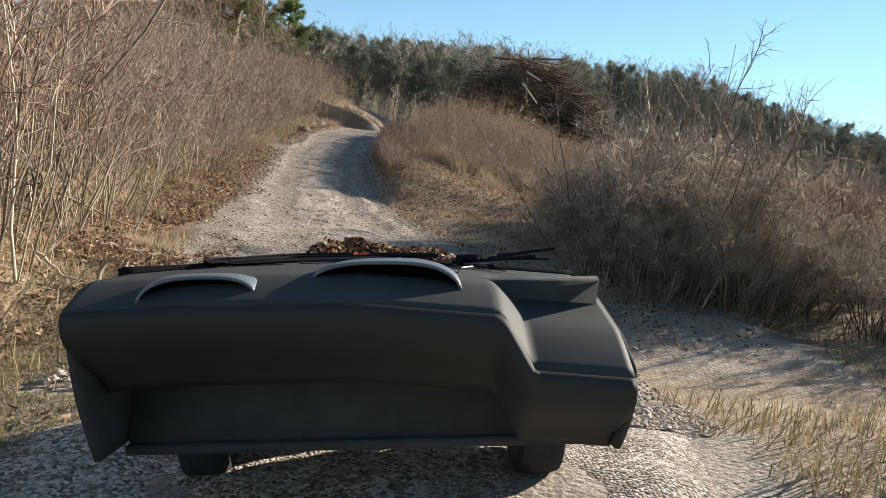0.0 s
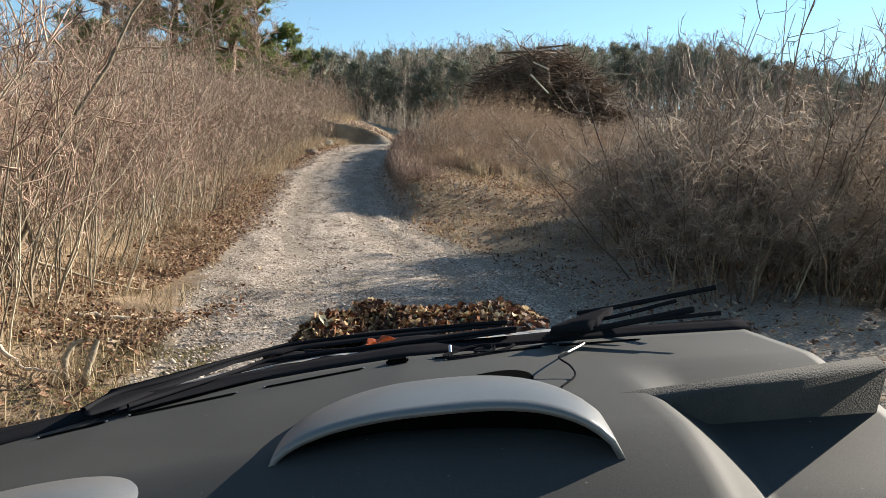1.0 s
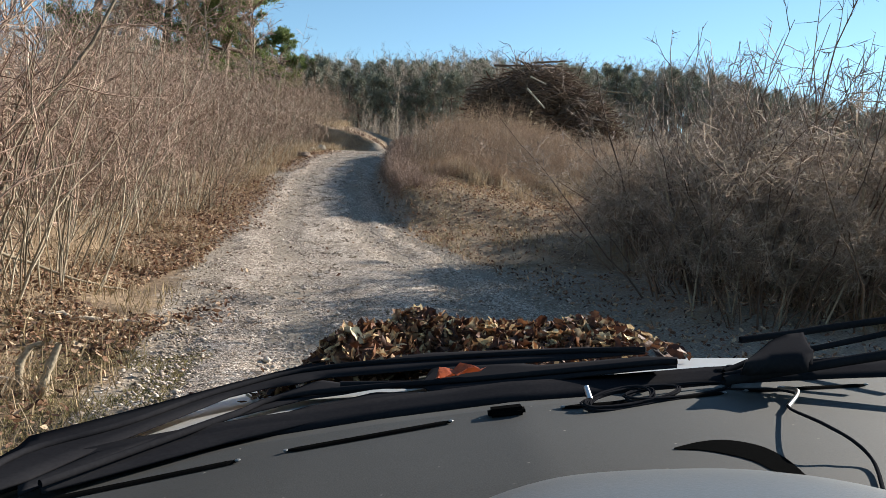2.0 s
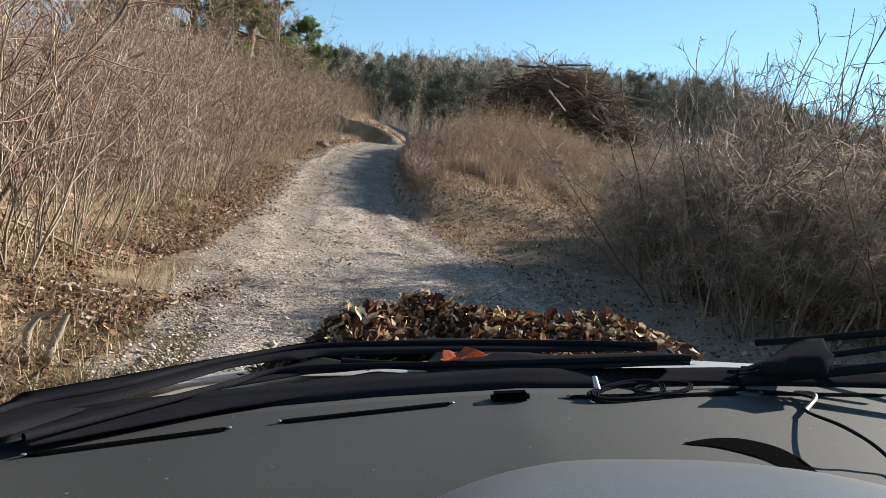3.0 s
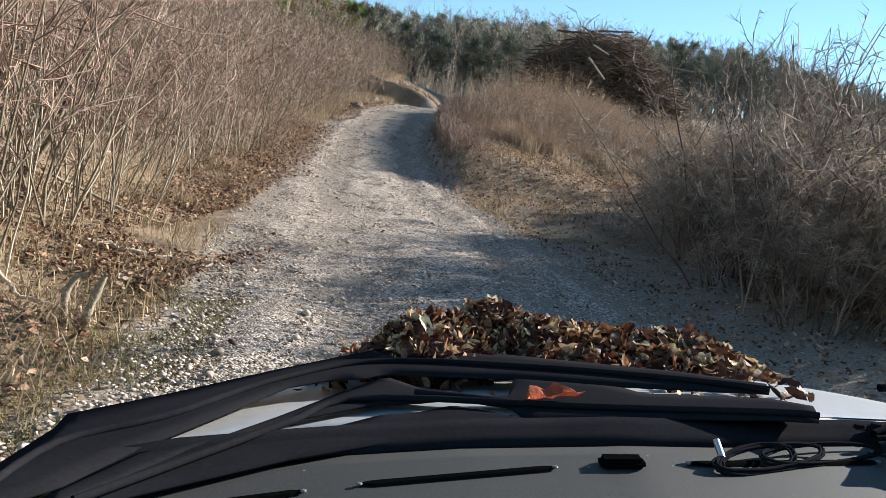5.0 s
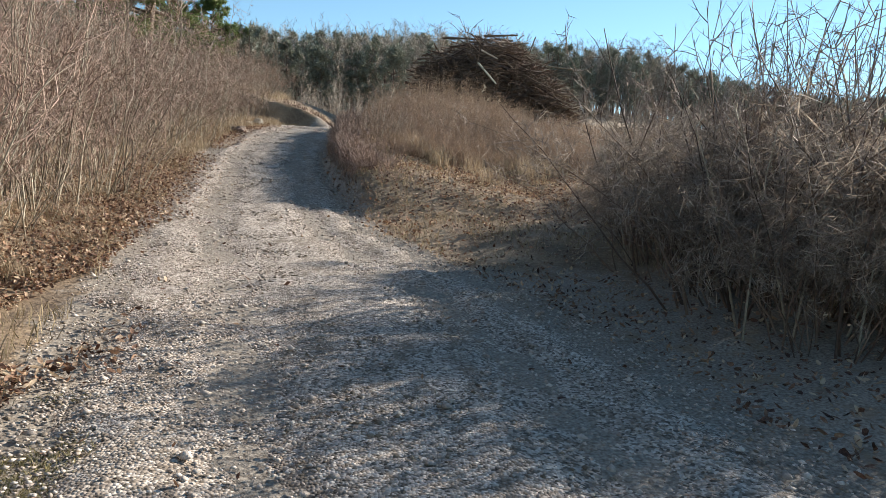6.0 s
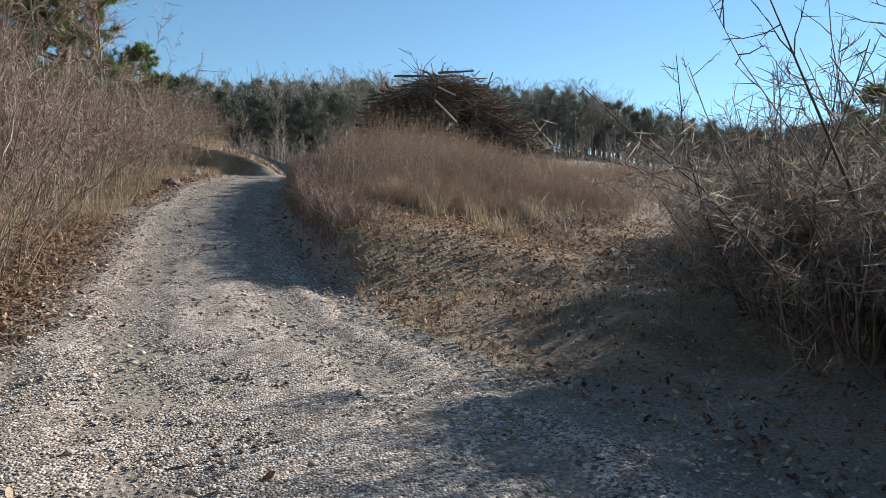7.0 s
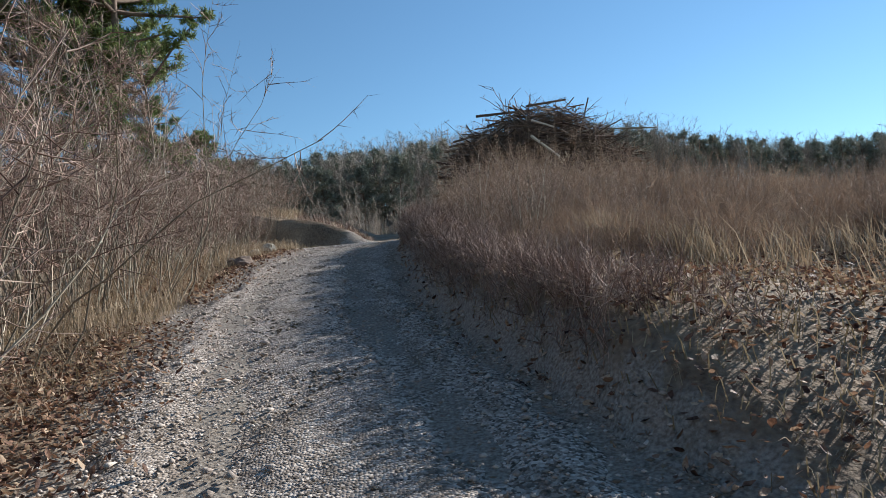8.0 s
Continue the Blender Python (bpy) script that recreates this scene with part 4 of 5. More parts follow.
# ---- trees ----
def pine_arrays(height, crown_from, width, limbs, tufts, needles, needle, seed, flat=0.5, far=False):
    """Wood and needles of a Scots-like pine: bare lower trunk, layered limbs, tufts of needles."""
    r = np.random.default_rng(seed)
    N, K = (5, 3) if far else (9, 6)
    s = np.linspace(0, 1, N)
    trunk = np.stack([0.03 * height * np.sin(s * 3 + seed), 0.02 * height * np.cos(s * 2.3 + seed) - 0.02 * height, s * height], 1)
    wood = [tubes(trunk[None], (0.022 * height * (1 - 0.85 * s))[None], 5 if far else 7)]
    hs = crown_from + (1 - crown_from) * np.sort(r.random(limbs)) ** 0.9
    a = r.uniform(0, 6.28, limbs) + np.arange(limbs) * 2.4
    reach = width * np.sin(np.pi * np.clip((hs - crown_from) / (1 - crown_from) * 0.78 + 0.2, 0, 1)) ** 0.8 * r.uniform(0.55, 1.1, limbs)
    base = np.stack([np.interp(hs, s, trunk[:, 0]), np.interp(hs, s, trunk[:, 1]), hs * height], 1)
    way = unit(np.stack([np.cos(a), np.sin(a), r.normal(0.22, 0.2, limbs)], 1))
    P = paths(base, way, reach, K, 0.25, 0.12)
    wood.append(tubes(P, np.linspace(1, 0.25, K)[None] * (0.009 * height * np.sqrt(reach / width))[:, None], 3 if far else 4))
    pt, d = along(P, r.uniform(0.25, 1, (limbs, tufts)) ** 0.7)
    way = unit(d * 0.5 + r.normal(size=d.shape) * np.array([1, 1, flat]))
    Q = paths(pt, way, r.uniform(0.08, 0.28, len(pt)) * width * 0.8, 3, 0.2, 0.15)
    if not far:
        wood.append(tubes(Q, np.full((len(pt), 3), 0.0011 * height), 3))
    tip, d = along(Q, r.uniform(0.35, 1, (len(Q), 3)))
    k = np.repeat(np.arange(len(tip)), needles)
    n = len(k)
    w = unit(d[k] * 0.5 + r.normal(size=(n, 3)) + np.array([0, 0, 0.25]))
    side = unit(np.cross(w, r.normal(size=(n, 3))))
    L = needle * r.uniform(0.6, 1.2, n)[:, None]
    p0 = tip[k] + 0.25 * needle * r.normal(size=(n, 3))
    V = np.stack([p0 - side * L * 0.10, p0 + side * L * 0.10, p0 + w * L], 1).reshape(-1, 3)
    return joined(wood), (V, np.arange(3 * n).reshape(-1, 3))


def pine(x, y, height, crown_from, width, limbs, tufts, needles, needle, seed, label, mat=None, dip=0.0):
    ob = new("pine_tree")
    ob.matrix_basis = at_land(x, y, seed * 1.3, 1.0, 0.1)
    wood, green = pine_arrays(height, crown_from, width, limbs, tufts, needles, needle, seed)
    child("trunk", mesh_of("trunk", *wood, M_BARK, True), ob)
    child("crown", mesh_of("crown", *green, mat or M_NEEDLE), ob)
    return tagged(ob, label, "tree")


pine(-12.9, 39.5, 13.5, 0.15, 4.0, 76, 20, 22, 0.26, 3, "tall green pine with a bare lower trunk behind the thicket")
pine(-16.4, 41.0, 14.5, 0.18, 4.0, 64, 18, 20, 0.28, 4, "tall green pine with a bare lower trunk behind the thicket")
pine(-19.0, 38.0, 13.0, 0.2, 3.8, 56, 16, 18, 0.28, 5, "tall green pine with a bare lower trunk behind the thicket")
pine(-20.4, 80.0, 12.0, 0.3, 3.2, 46, 14, 14, 0.34, 6, "slim dark pine standing clear of the wood's edge")
pine(-24.5, 80.0, 15.5, 0.3, 3.8, 46, 12, 12, 0.40, 8, "dark pine at the wood's edge")
pine(49.0, 62.0, 9.5, 0.12, 4.2, 50, 12, 12, 0.40, 11, "broad dark pine beyond the clearing")
pine(55.0, 60.0, 8.5, 0.1, 4.0, 50, 12, 12, 0.40, 12, "broad dark pine beyond the clearing")


for k, (deg, d) in enumerate([(-11.2, 104), (-8.5, 88), (-6.0, 84), (-3.2, 86), (-0.5, 84), (4.0, 92)]):
    x, y = d * math.sin(radians(deg)), d * math.cos(radians(deg))
    top = 1.3 + d * (0.205 if k == 0 else rng.uniform(0.165, 0.19))
    pine(x, y, top - float(land(x, y)), 0.1 + 0.15 * rng.random(), 2.3, 40, 7, 10, 0.42, 80 + k, "green pine at the front of the wood, greyed and paled for haze", M_HAZED_NEEDLE)


def bare_pieces(seed, height=9.0, limbs=26, twigs=12, subs=4, far=False):
    """Trunk, limbs, twigs and spray of a leafless tree."""
    r = np.random.default_rng(seed)
    s = np.linspace(0, 1, 8)
    T = np.stack([0.03 * height * np.sin(s * 4 + seed), 0.03 * height * np.sin(s * 3), s * height], 1)[None]
    out = [tubes(T, (0.012 * height * (1 - 0.8 * s))[None], 5)]
    pt, d = along(T, r.uniform(0.25, 0.98, (1, limbs)))
    way = unit(np.stack([r.normal(0, 0.6, limbs), r.normal(0, 0.6, limbs), r.uniform(0.5, 1.2, limbs)], 1))
    K = 3 if far else 5
    P = paths(pt, way, height * r.uniform(0.15, 0.36, limbs), K, 0.25, 0.1)
    out.append(tubes(P, np.linspace(1, 0.3, K)[None] * np.full((limbs, 1), 0.004 * height), 3))
    pt, d = along(P, r.uniform(0.2, 1, (limbs, twigs)))
    K = 2 if far else 3
    Q = paths(pt, unit(d + 0.7 * r.normal(size=d.shape)), height * r.uniform(0.05, 0.14, len(pt)), K, 0.3)
    out.append(tubes(Q, np.full((len(pt), K), 0.0018 * height), 3))
    pt, d = along(Q, r.uniform(0.2, 1, (len(Q), subs)))
    out.append(spikes(pt, unit(d + 0.7 * r.normal(size=d.shape)), height * r.uniform(0.04, 0.10, len(pt)), 0.0032 * height))
    return out


def bare_tree(*numbers):
    return joined(bare_pieces(*numbers))


for x, y, h, seed in [(-10.6, 36.5, 5.5, 22), (-12.5, 35.0, 6.5, 23), (-15.5, 33.5, 7.5, 25), (-13.8, 29.5, 6.0, 26), (-11.6, 31.0, 5.0, 27)]:
    ob = new("bare_tree")
    ob.matrix_basis = at_land(x, y, seed, 1.0, 0.1)
    trunk, limbs, twigs, spray = bare_pieces(seed, h)
    child("trunk", mesh_of("trunk", *trunk, M_STEM, True), ob)
    child("limb_growth", mesh_of("limb_growth", *limbs, M_STEM), ob)
    tagged(child("twig_spray", mesh_of("twig_spray", *joined([twigs, spray]), M_TWIG), ob), kind="stuff")
    tagged(ob, "slender leafless tree with fine grey twigs", "tree", "bare trees behind the thicket")


# ---- the wood on the hill: too many to count ----
def placed(v, x, y, turn, size):
    c, s = math.cos(turn), math.sin(turn)
    w = np.stack([v[:, 0] * c - v[:, 1] * s, v[:, 0] * s + v[:, 1] * c, v[:, 2]], 1) * size
    return w + np.array([x, y, float(land(x, y)) - 0.2])


def skyline(az):
    """How steeply the wood's edge stands against the sky, round the clearing (slope)."""
    return np.interp(az, [-40, -26, -14, -8, 0, 14, 20, 27, 34, 38, 48, 60], [0.19, 0.195, 0.195, 0.199, 0.212, 0.214, 0.21, 0.172, 0.149, 0.152, 0.15, 0.14])


kinds = [pine_arrays(10.0, 0.05 + 0.2 * rng.random(), 1.9, 24, 4, 5, 0.62, 40 + i, far=True) for i in range(6)]
bares = [bare_tree(60 + i, 10.0, 18, 6, 5, True) for i in range(4)]
wood, green, twig = [], [], []
for k in range(1150):
    deg = -30 + 82 * ((k * 0.618034) % 1.0)
    az = radians(deg)
    d = 84 + 56 * rng.random() ** 0.8 + 75 * float(step(6, 13, np.array(deg)))
    x, y = d * math.sin(az), d * math.cos(az)
    size = (1.3 + d * float(skyline(deg)) * rng.uniform(0.86, 1.0) - float(land(x, y))) / 10.0
    if size < 0.3:
        continue
    if rng.random() < 0.47:
        w, g = kinds[rng.integers(6)]
        turn = rng.uniform(0, 6.28)
        wood.append((placed(w[0], x, y, turn, size), w[1]))
        green.append((placed(g[0], x, y, turn, size), g[1]))
    else:
        w = bares[rng.integers(4)]
        twig.append((placed(w[0], x, y, rng.uniform(0, 6.28), size * 0.88), w[1]))
tagged(new("wood_trunks", mesh_of("wood_trunks", *joined(wood), M_BARK)), "trunks and limbs of the pine wood on the hill", "wood", kind="stuff")
tagged(new("wood_needles", mesh_of("wood_needles", *joined(green), M_HAZED_NEEDLE)), "crowns of the pine wood on the hill, greyed and paled for haze", "wood", kind="stuff")
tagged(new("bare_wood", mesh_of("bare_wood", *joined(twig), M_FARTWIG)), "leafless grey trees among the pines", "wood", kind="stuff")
n = 1300
az, d = np.radians(rng.uniform(-24, 46, n)), rng.uniform(46, 84, n)
d = d + np.where(az > 0.1, rng.uniform(0, 85, n), 0)
x, y = d * np.sin(az), d * np.cos(az)
keep = ~((np.abs(x - 4) < 6) & (y < 44))
under = []
small = bare_tree(70, 3.0, 14, 4, 4, True)
for a, b in zip(x[keep][:620], y[keep][:620]):
    under.append((placed(small[0], a, b, rng.uniform(0, 6.28), rng.uniform(0.45, 1.0) * (1 + 1.3 * float(step(85, 105, np.array(b))))), small[1]))
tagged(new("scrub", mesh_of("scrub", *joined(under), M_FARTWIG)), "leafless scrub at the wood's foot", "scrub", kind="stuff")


# ---- sticks, stump and rocks by the track ----
def stick(name, points, r, mat, label, category="stick"):
    p = np.array([(x, y, float(land(x, y)) + h) for x, y, h in points])
    f = np.linspace(0, len(p) - 1, 12)
    q = np.stack([np.interp(f, np.arange(len(p)), p[:, k]) for k in range(3)], 1) + rng.normal(0, r * 0.35, (12, 3))
    ob = new(name, mesh_of(name, *tubes(q[None], np.linspace(1, 0.6, 12)[None] * r, 7), mat, True))
    return tagged(ob, label, category)


stick("fallen_stick", [(-3.75, 7.85, 0.05), (-3.3, 7.95, 0.06), (-3.0, 8.1, 0.05)], 0.022, M_PALEWOOD, "pale broken stick lying on the leaf litter")
stick("fallen_stick", [(-3.6, 6.6, 0.14), (-3.3, 6.45, 0.05), (-2.98, 6.42, 0.05)], 0.016, M_PALEWOOD, "pale bent stick leaning by a stump")
stick("fallen_stick", [(-4.6, 8.6, 0.25), (-4.1, 8.9, 0.12), (-3.7, 9.2, 0.05)], 0.016, M_STEM, "grey fallen branch on the leaf litter")
for k in range(14):
    x, y, a = rng.uniform(3.0, 9.5), rng.uniform(19, 30), rng.uniform(0, 3.1)
    L = rng.uniform(0.5, 1.3)
    stick("fallen_branch", [(x, y, 0.06), (x + 0.5 * L * math.cos(a), y + 0.5 * L * math.sin(a), rng.uniform(0.08, 0.2)), (x + L * math.cos(a), y + L * math.sin(a), 0.05)], rng.uniform(0.012, 0.025), M_PALEWOOD if k % 2 else M_BRUSH, "cut branch lying among weeds in the clearing", "branch")
stump = new("forked_stump")
stump.location = (-2.84, 6.36, float(land(-2.84, 6.36)) - 0.02)
stump.scale = (0.85, 0.85, 0.85)
for name, pts, r in [("prong", [(0, 0, -0.05), (0.02, 0.03, 0.15), (0.09, 0.05, 0.36)], 0.045), ("prong", [(-0.12, 0.0, -0.05), (-0.16, 0.02, 0.2), (-0.1, 0.05, 0.33), (-0.02, 0.05, 0.35)], 0.035)]:
    p = np.array(pts)
    f = np.linspace(0, len(p) - 1, 9)
    q = np.stack([np.interp(f, np.arange(len(p)), p[:, k]) for k in range(3)], 1)
    child(name, mesh_of(name, *tubes(q[None], np.linspace(1.1, 0.7, 9)[None] * r * 0.75 * (1 + 0.15 * rng.normal(size=9)), 8), M_STEM, True), stump)
tagged(stump, "forked grey stump of a cut shrub", "stump")


def rock(x, y, size, squash, label, mat=None):
    bm = bmesh.new()
    bmesh.ops.create_icosphere(bm, subdivisions=3, radius=1)
    for v in bm.verts:
        d = 1 + 0.35 * noise.noise(v.co * 1.3 + Vector((x, y, 0))) + 0.14 * noise.noise(v.co * 4 + Vector((x, y, 5)))
        v.co = Vector((v.co.x * size * d, v.co.y * size * 0.8 * d, v.co.z * size * squash * d))
    me = bpy.data.meshes.new("rock")
    bm.to_mesh(me)
    bm.free()
    me.materials.append(mat or M_ROCK)
    ob = new("rock", me)
    ob.location = (x, y, float(land(x, y)) + 0.25 * size * squash)
    return tagged(ob, label, "rock")


rock(-5.3, 27.7, 0.19, 0.9, "pale rock half buried in the bank")
rock(-5.5, 27.2, 0.13, 0.8, "pale rock half buried in the bank")
rock(-5.1, 23.8, 0.26, 0.5, "flat brown rock at the foot of the bank", M_BARK)
rock(-5.4, 24.3, 0.17, 0.6, "flat brown rock at the foot of the bank", M_BARK)
rock(5.6, 24.5, 0.2, 0.5, "pale flat rock lying in the clearing")
rock(3.9, 17.6, 0.1, 0.6, "small pale rock in the leaves")
rock(-3.1, 28.6, 0.07, 0.7, "dark stone on the track's crest", M_BARK)


# ---- the car, standing on the track ----
CAR = look((-0.67, 2.679, 1.185), (-0.728, 4.915, 1.046), 9.4) @ Matrix.Rotation(radians(-90), 4, "X")
car = new("car")
car.matrix_basis = CAR


def grid_part(name, us, vs, point, mat, parent, label="", thick=0.012):
    """A curved panel with thickness, from a function of two runs."""
    bm = bmesh.new()
    rows = [[bm.verts.new(point(u, v)) for u in us] for v in vs]
    for a, b in zip(rows, rows[1:]):
        for i in range(len(us) - 1):
            bm.faces.new((a[i], a[i + 1], b[i + 1], b[i]))
    bmesh.ops.recalc_face_normals(bm, faces=bm.faces)
    if sum(f.normal.z for f in bm.faces) < 0:
        bmesh.ops.reverse_faces(bm, faces=bm.faces)
    bmesh.ops.solidify(bm, geom=bm.faces[:], thickness=thick)
    for f in bm.faces:
        f.smooth = True
    return part(name, bm, mat, parent, label)


def tube_part(name, points, radius, mat, parent, label="", sides=8, taper=1.0):
    P = np.array(points, float)[None]
    R = np.linspace(1, taper, P.shape[1])[None] * radius
    return child(name, mesh_of(name, *tubes(P, R, sides), mat, True), parent, label)


def curve_through(points, n=24):
    """A smooth run through a few points."""
    p = np.array(points, float)
    t = np.linspace(0, len(p) - 1, n)
    i = np.clip(t.astype(int), 0, len(p) - 2)
    f = (t - i)[:, None]
    a, b, c, d = p[np.maximum(i - 1, 0)], p[i], p[i + 1], p[np.minimum(i + 2, len(p) - 1)]
    return 0.5 * (2 * b + (c - a) * f + (2 * a - 5 * b + 4 * c - d) * f ** 2 + (3 * b - a - 3 * c + d) * f ** 3)


def dash_edge(x):
    """Distance ahead of the windscreen's foot across the car."""
    return float(np.interp(x, [-0.8, -0.59, -0.476, -0.382, -0.23, -0.06, 0.113, 0.238, 0.449, 0.653, 1.0], [0.54, 0.65, 0.72, 0.775, 0.818, 0.85, 0.862, 0.892, 0.958, 0.99, 1.02]))


def dash_z(x, y):
    side = min(1.0, max(0.0, (x - 0.53) / 0.09))
    return -0.212 + 0.02 * (y - 0.6) - 0.05 * max(0.0, -0.4 - x) - 0.10 * max(0.0, x - 0.12) - 0.9 * max(0.0, 0.34 - y) ** 1.5 - 0.28 * side * max(0.0, 0.72 - y)


xs = np.linspace(-0.72, 0.92, 83)
grid_part("dashboard", xs, np.linspace(0, 1, 28), lambda u, v: (u, 0.16 + (dash_edge(u) - 0.16) * v, dash_z(u, 0.16 + (dash_edge(u) - 0.16) * v)), M_DASH, car, "grey grained plastic dashboard")
grid_part("fascia", xs, np.linspace(0, 1, 10), lambda u, v: (u, 0.165 + 0.26 * v ** 1.5 - 0.03 * math.sin(v * 6.0), dash_z(u, 0.17) - 0.01 - 0.28 * v), M_RECESS, car, "grey plastic lower fascia")


def hood(cx, half, near, far, top, skew, label):
    """An instrument hood: a visor that arches from the dashboard to a lip over a hollow, its shade a near-black sheet.
    """
    us, vs = np.linspace(-1, 1, 33), np.linspace(0, 1, 14)

    def at(u, v):
        x = cx + half * u
        y0, y1 = near + skew * u - 0.02 * u * u, far + skew * u - 0.5 * (far - near) * abs(u) ** 2.4
        y = y0 + (max(y1, y0 + 0.01) - y0) * v
        low = dash_z(x, y) - 0.012
        rise = max(0.0, 1 - abs(u) ** 2.8) ** 0.55 * max(0.0, 1 - v ** 3.2) ** 0.6 * (0.86 + 0.14 * math.sin(min(1.0, v * 2.2) * 1.57))
        return (x, y, low + (top - low) * rise)
    ob = grid_part("instrument_hood", us, vs, at, M_HOOD, car, label, 0.008)
    # the hollow's shade is a near-black sheet hung behind the lip
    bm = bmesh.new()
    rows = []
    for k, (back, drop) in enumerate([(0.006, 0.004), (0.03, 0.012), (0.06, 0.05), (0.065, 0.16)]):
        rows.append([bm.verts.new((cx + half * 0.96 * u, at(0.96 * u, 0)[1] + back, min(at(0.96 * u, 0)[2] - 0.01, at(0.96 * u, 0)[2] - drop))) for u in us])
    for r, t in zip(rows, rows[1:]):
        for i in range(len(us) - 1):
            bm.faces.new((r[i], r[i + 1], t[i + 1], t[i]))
    part("instrument_face", bm, M_SLOT_AND_SHADE, ob, "near-black sheet standing for the shade in the instrument hollow")


hood(0.19, 0.235, 0.30, 0.585, -0.172, -0.02, "smooth grey instrument hood")
hood(-0.36, 0.17, 0.22, 0.36, -0.205, 0.02, "smooth grey passenger hood")


def spot(px, py, d):
    """A place in the car's axes by direction and distance ahead."""
    return ((px - 784) / 1182 * d, d, (441 - py) / 1182 * d)


def on_top(px, py, lift=0.203):
    return spot(px, py, lift * 1182 / (py - 441))


def on_plastic(px, py, over=0.0):
    """The place on the dashboard's top in a given direction."""
    d = 0.7
    for _ in range(12):
        d = (-dash_z((px - 784) / 1182 * d, d) - over) * 1182 / (py - 441)
    return np.array(spot(px, py, d))


def flat_run(name, top, foot, mat, parent, label, lift, n=60, thick=0.003):
    """A flat band lying level between two edges."""
    a, b = np.array(top, float), np.array(foot, float)
    us = np.linspace(max(a[0, 0], b[0, 0]), min(a[-1, 0], b[-1, 0]), n)

    def at(u, v):
        y = np.interp(u, a[:, 0], a[:, 1]) * (1 - v) + max(np.interp(u, b[:, 0], b[:, 1]), np.interp(u, a[:, 0], a[:, 1]) + 2) * v
        x, d, z = on_top(u, y, lift)
        return (x, d, z + 0.003 * math.sin(v * math.pi))
    return grid_part(name, us, np.linspace(0, 1, 5), at, mat, parent, label, thick)


def defroster(p0, p1, wide=0.0065):
    a, b = on_plastic(*p0), on_plastic(*p1)
    bm = bmesh.new()
    n = 16
    side = np.array([-(b - a)[1], (b - a)[0]])
    side = side / np.linalg.norm(side) * wide
    rows = []
    for i in range(n):
        p = (a + (b - a) * i / (n - 1))[:2]
        p[1] = min(p[1], dash_edge(p[0]) - 0.008)
        w = side * (1 if 0 < i < n - 1 else 0.3)
        rows.append([bm.verts.new((*(p + w * k), dash_z(*(p + w * k)) + dz)) for k, dz in ((-1, 0.001), (-0.6, 0.003), (0.6, 0.003), (1, 0.001))])
    for r, s in zip(rows, rows[1:]):
        for k in range(3):
            bm.faces.new((r[k], r[k + 1], s[k + 1], s[k]))
    slot = part("defroster_vent", bm, M_SLOT_AND_SHADE, car, "long black defroster slot")
    for e in (a, b):
        bm = bmesh.new()
        bmesh.ops.create_uvsphere(bm, u_segments=10, v_segments=6, radius=0.003, matrix=Matrix.Translation((e[0], min(e[1], dash_edge(e[0]) - 0.008) - 0.002, e[2] + 0.003)) @ Matrix.Diagonal((1.1, 1, 0.5, 1)))
        part("end_clip", bm, M_HOOD, slot, "pale worn end clip")


defroster((100, 810), (452, 777))
defroster((-220, 850), (20, 822))
defroster((538, 769), (838, 749))
defroster((1042, 746), (1338, 752))
defroster((1378, 753), (1600, 766))
bm = bmesh.new()
p = on_plastic(940, 745)
bmesh.ops.create_cube(bm, size=1, matrix=Matrix.Translation((p[0], p[1], p[2] + 0.004)) @ Matrix.Diagonal((0.046, 0.022, 0.012, 1)))
bmesh.ops.bevel(bm, geom=bm.edges[:], offset=0.004, segments=2, affect="EDGES")
part("light_sensor", bm, M_SLOT_AND_SHADE, car, "small black sensor")


def crescent(name, outer, inner, mat, label, over):
    """A thin inlay lying on the dashboard between two bowed edges, dark in place of shade."""
    a, b = curve_through([on_plastic(*p, over) for p in outer], 30), curve_through([on_plastic(*p, over) for p in inner], 30)
    bm = bmesh.new()
    rows = [[bm.verts.new(tuple(r)) for r in (a * (1 - v) + b * v)] for v in (0, 0.33, 0.67, 1)]
    for r, s in zip(rows, rows[1:]):
        for i in range(29):
            bm.faces.new((r[i], r[i + 1], s[i + 1], s[i]))
    bmesh.ops.recalc_face_normals(bm, faces=bm.faces)
    if sum(f.normal.z for f in bm.faces) < 0:
        bmesh.ops.reverse_faces(bm, faces=bm.faces)
    part(name, bm, mat, car, label)


# shade in the valley between dashboard and hood, laid on as a black crescent
crescent("recess_lip", [(1250, 838), (1300, 832), (1350, 835), (1410, 852), (1460, 880), (1505, 920)], [(1250, 840), (1300, 847), (1350, 860), (1400, 878), (1445, 903), (1500, 924)], M_SLOT_AND_SHADE, "black curved inlay painted for the shade in the gap beside the instrument hood", 0.0012)

# closed ends of the dashboard and the sides of the footwells
for s, x in ((-1, -0.715), (1, 0.915)):
    grid_part("side_panel", np.linspace(0, 1, 10), np.linspace(0, 1, 8), lambda u, v: (x + 0.02 * s * math.sin(v * 3.1), 0.20 + 0.16 * (1 - v) + (0.56 - 0.16 * (1 - v)) * u, -0.80 + (0.78 + dash_z(x, 0.20 + 0.56 * u)) * v), M_CARPET, car, "grey side trim", 0.02)

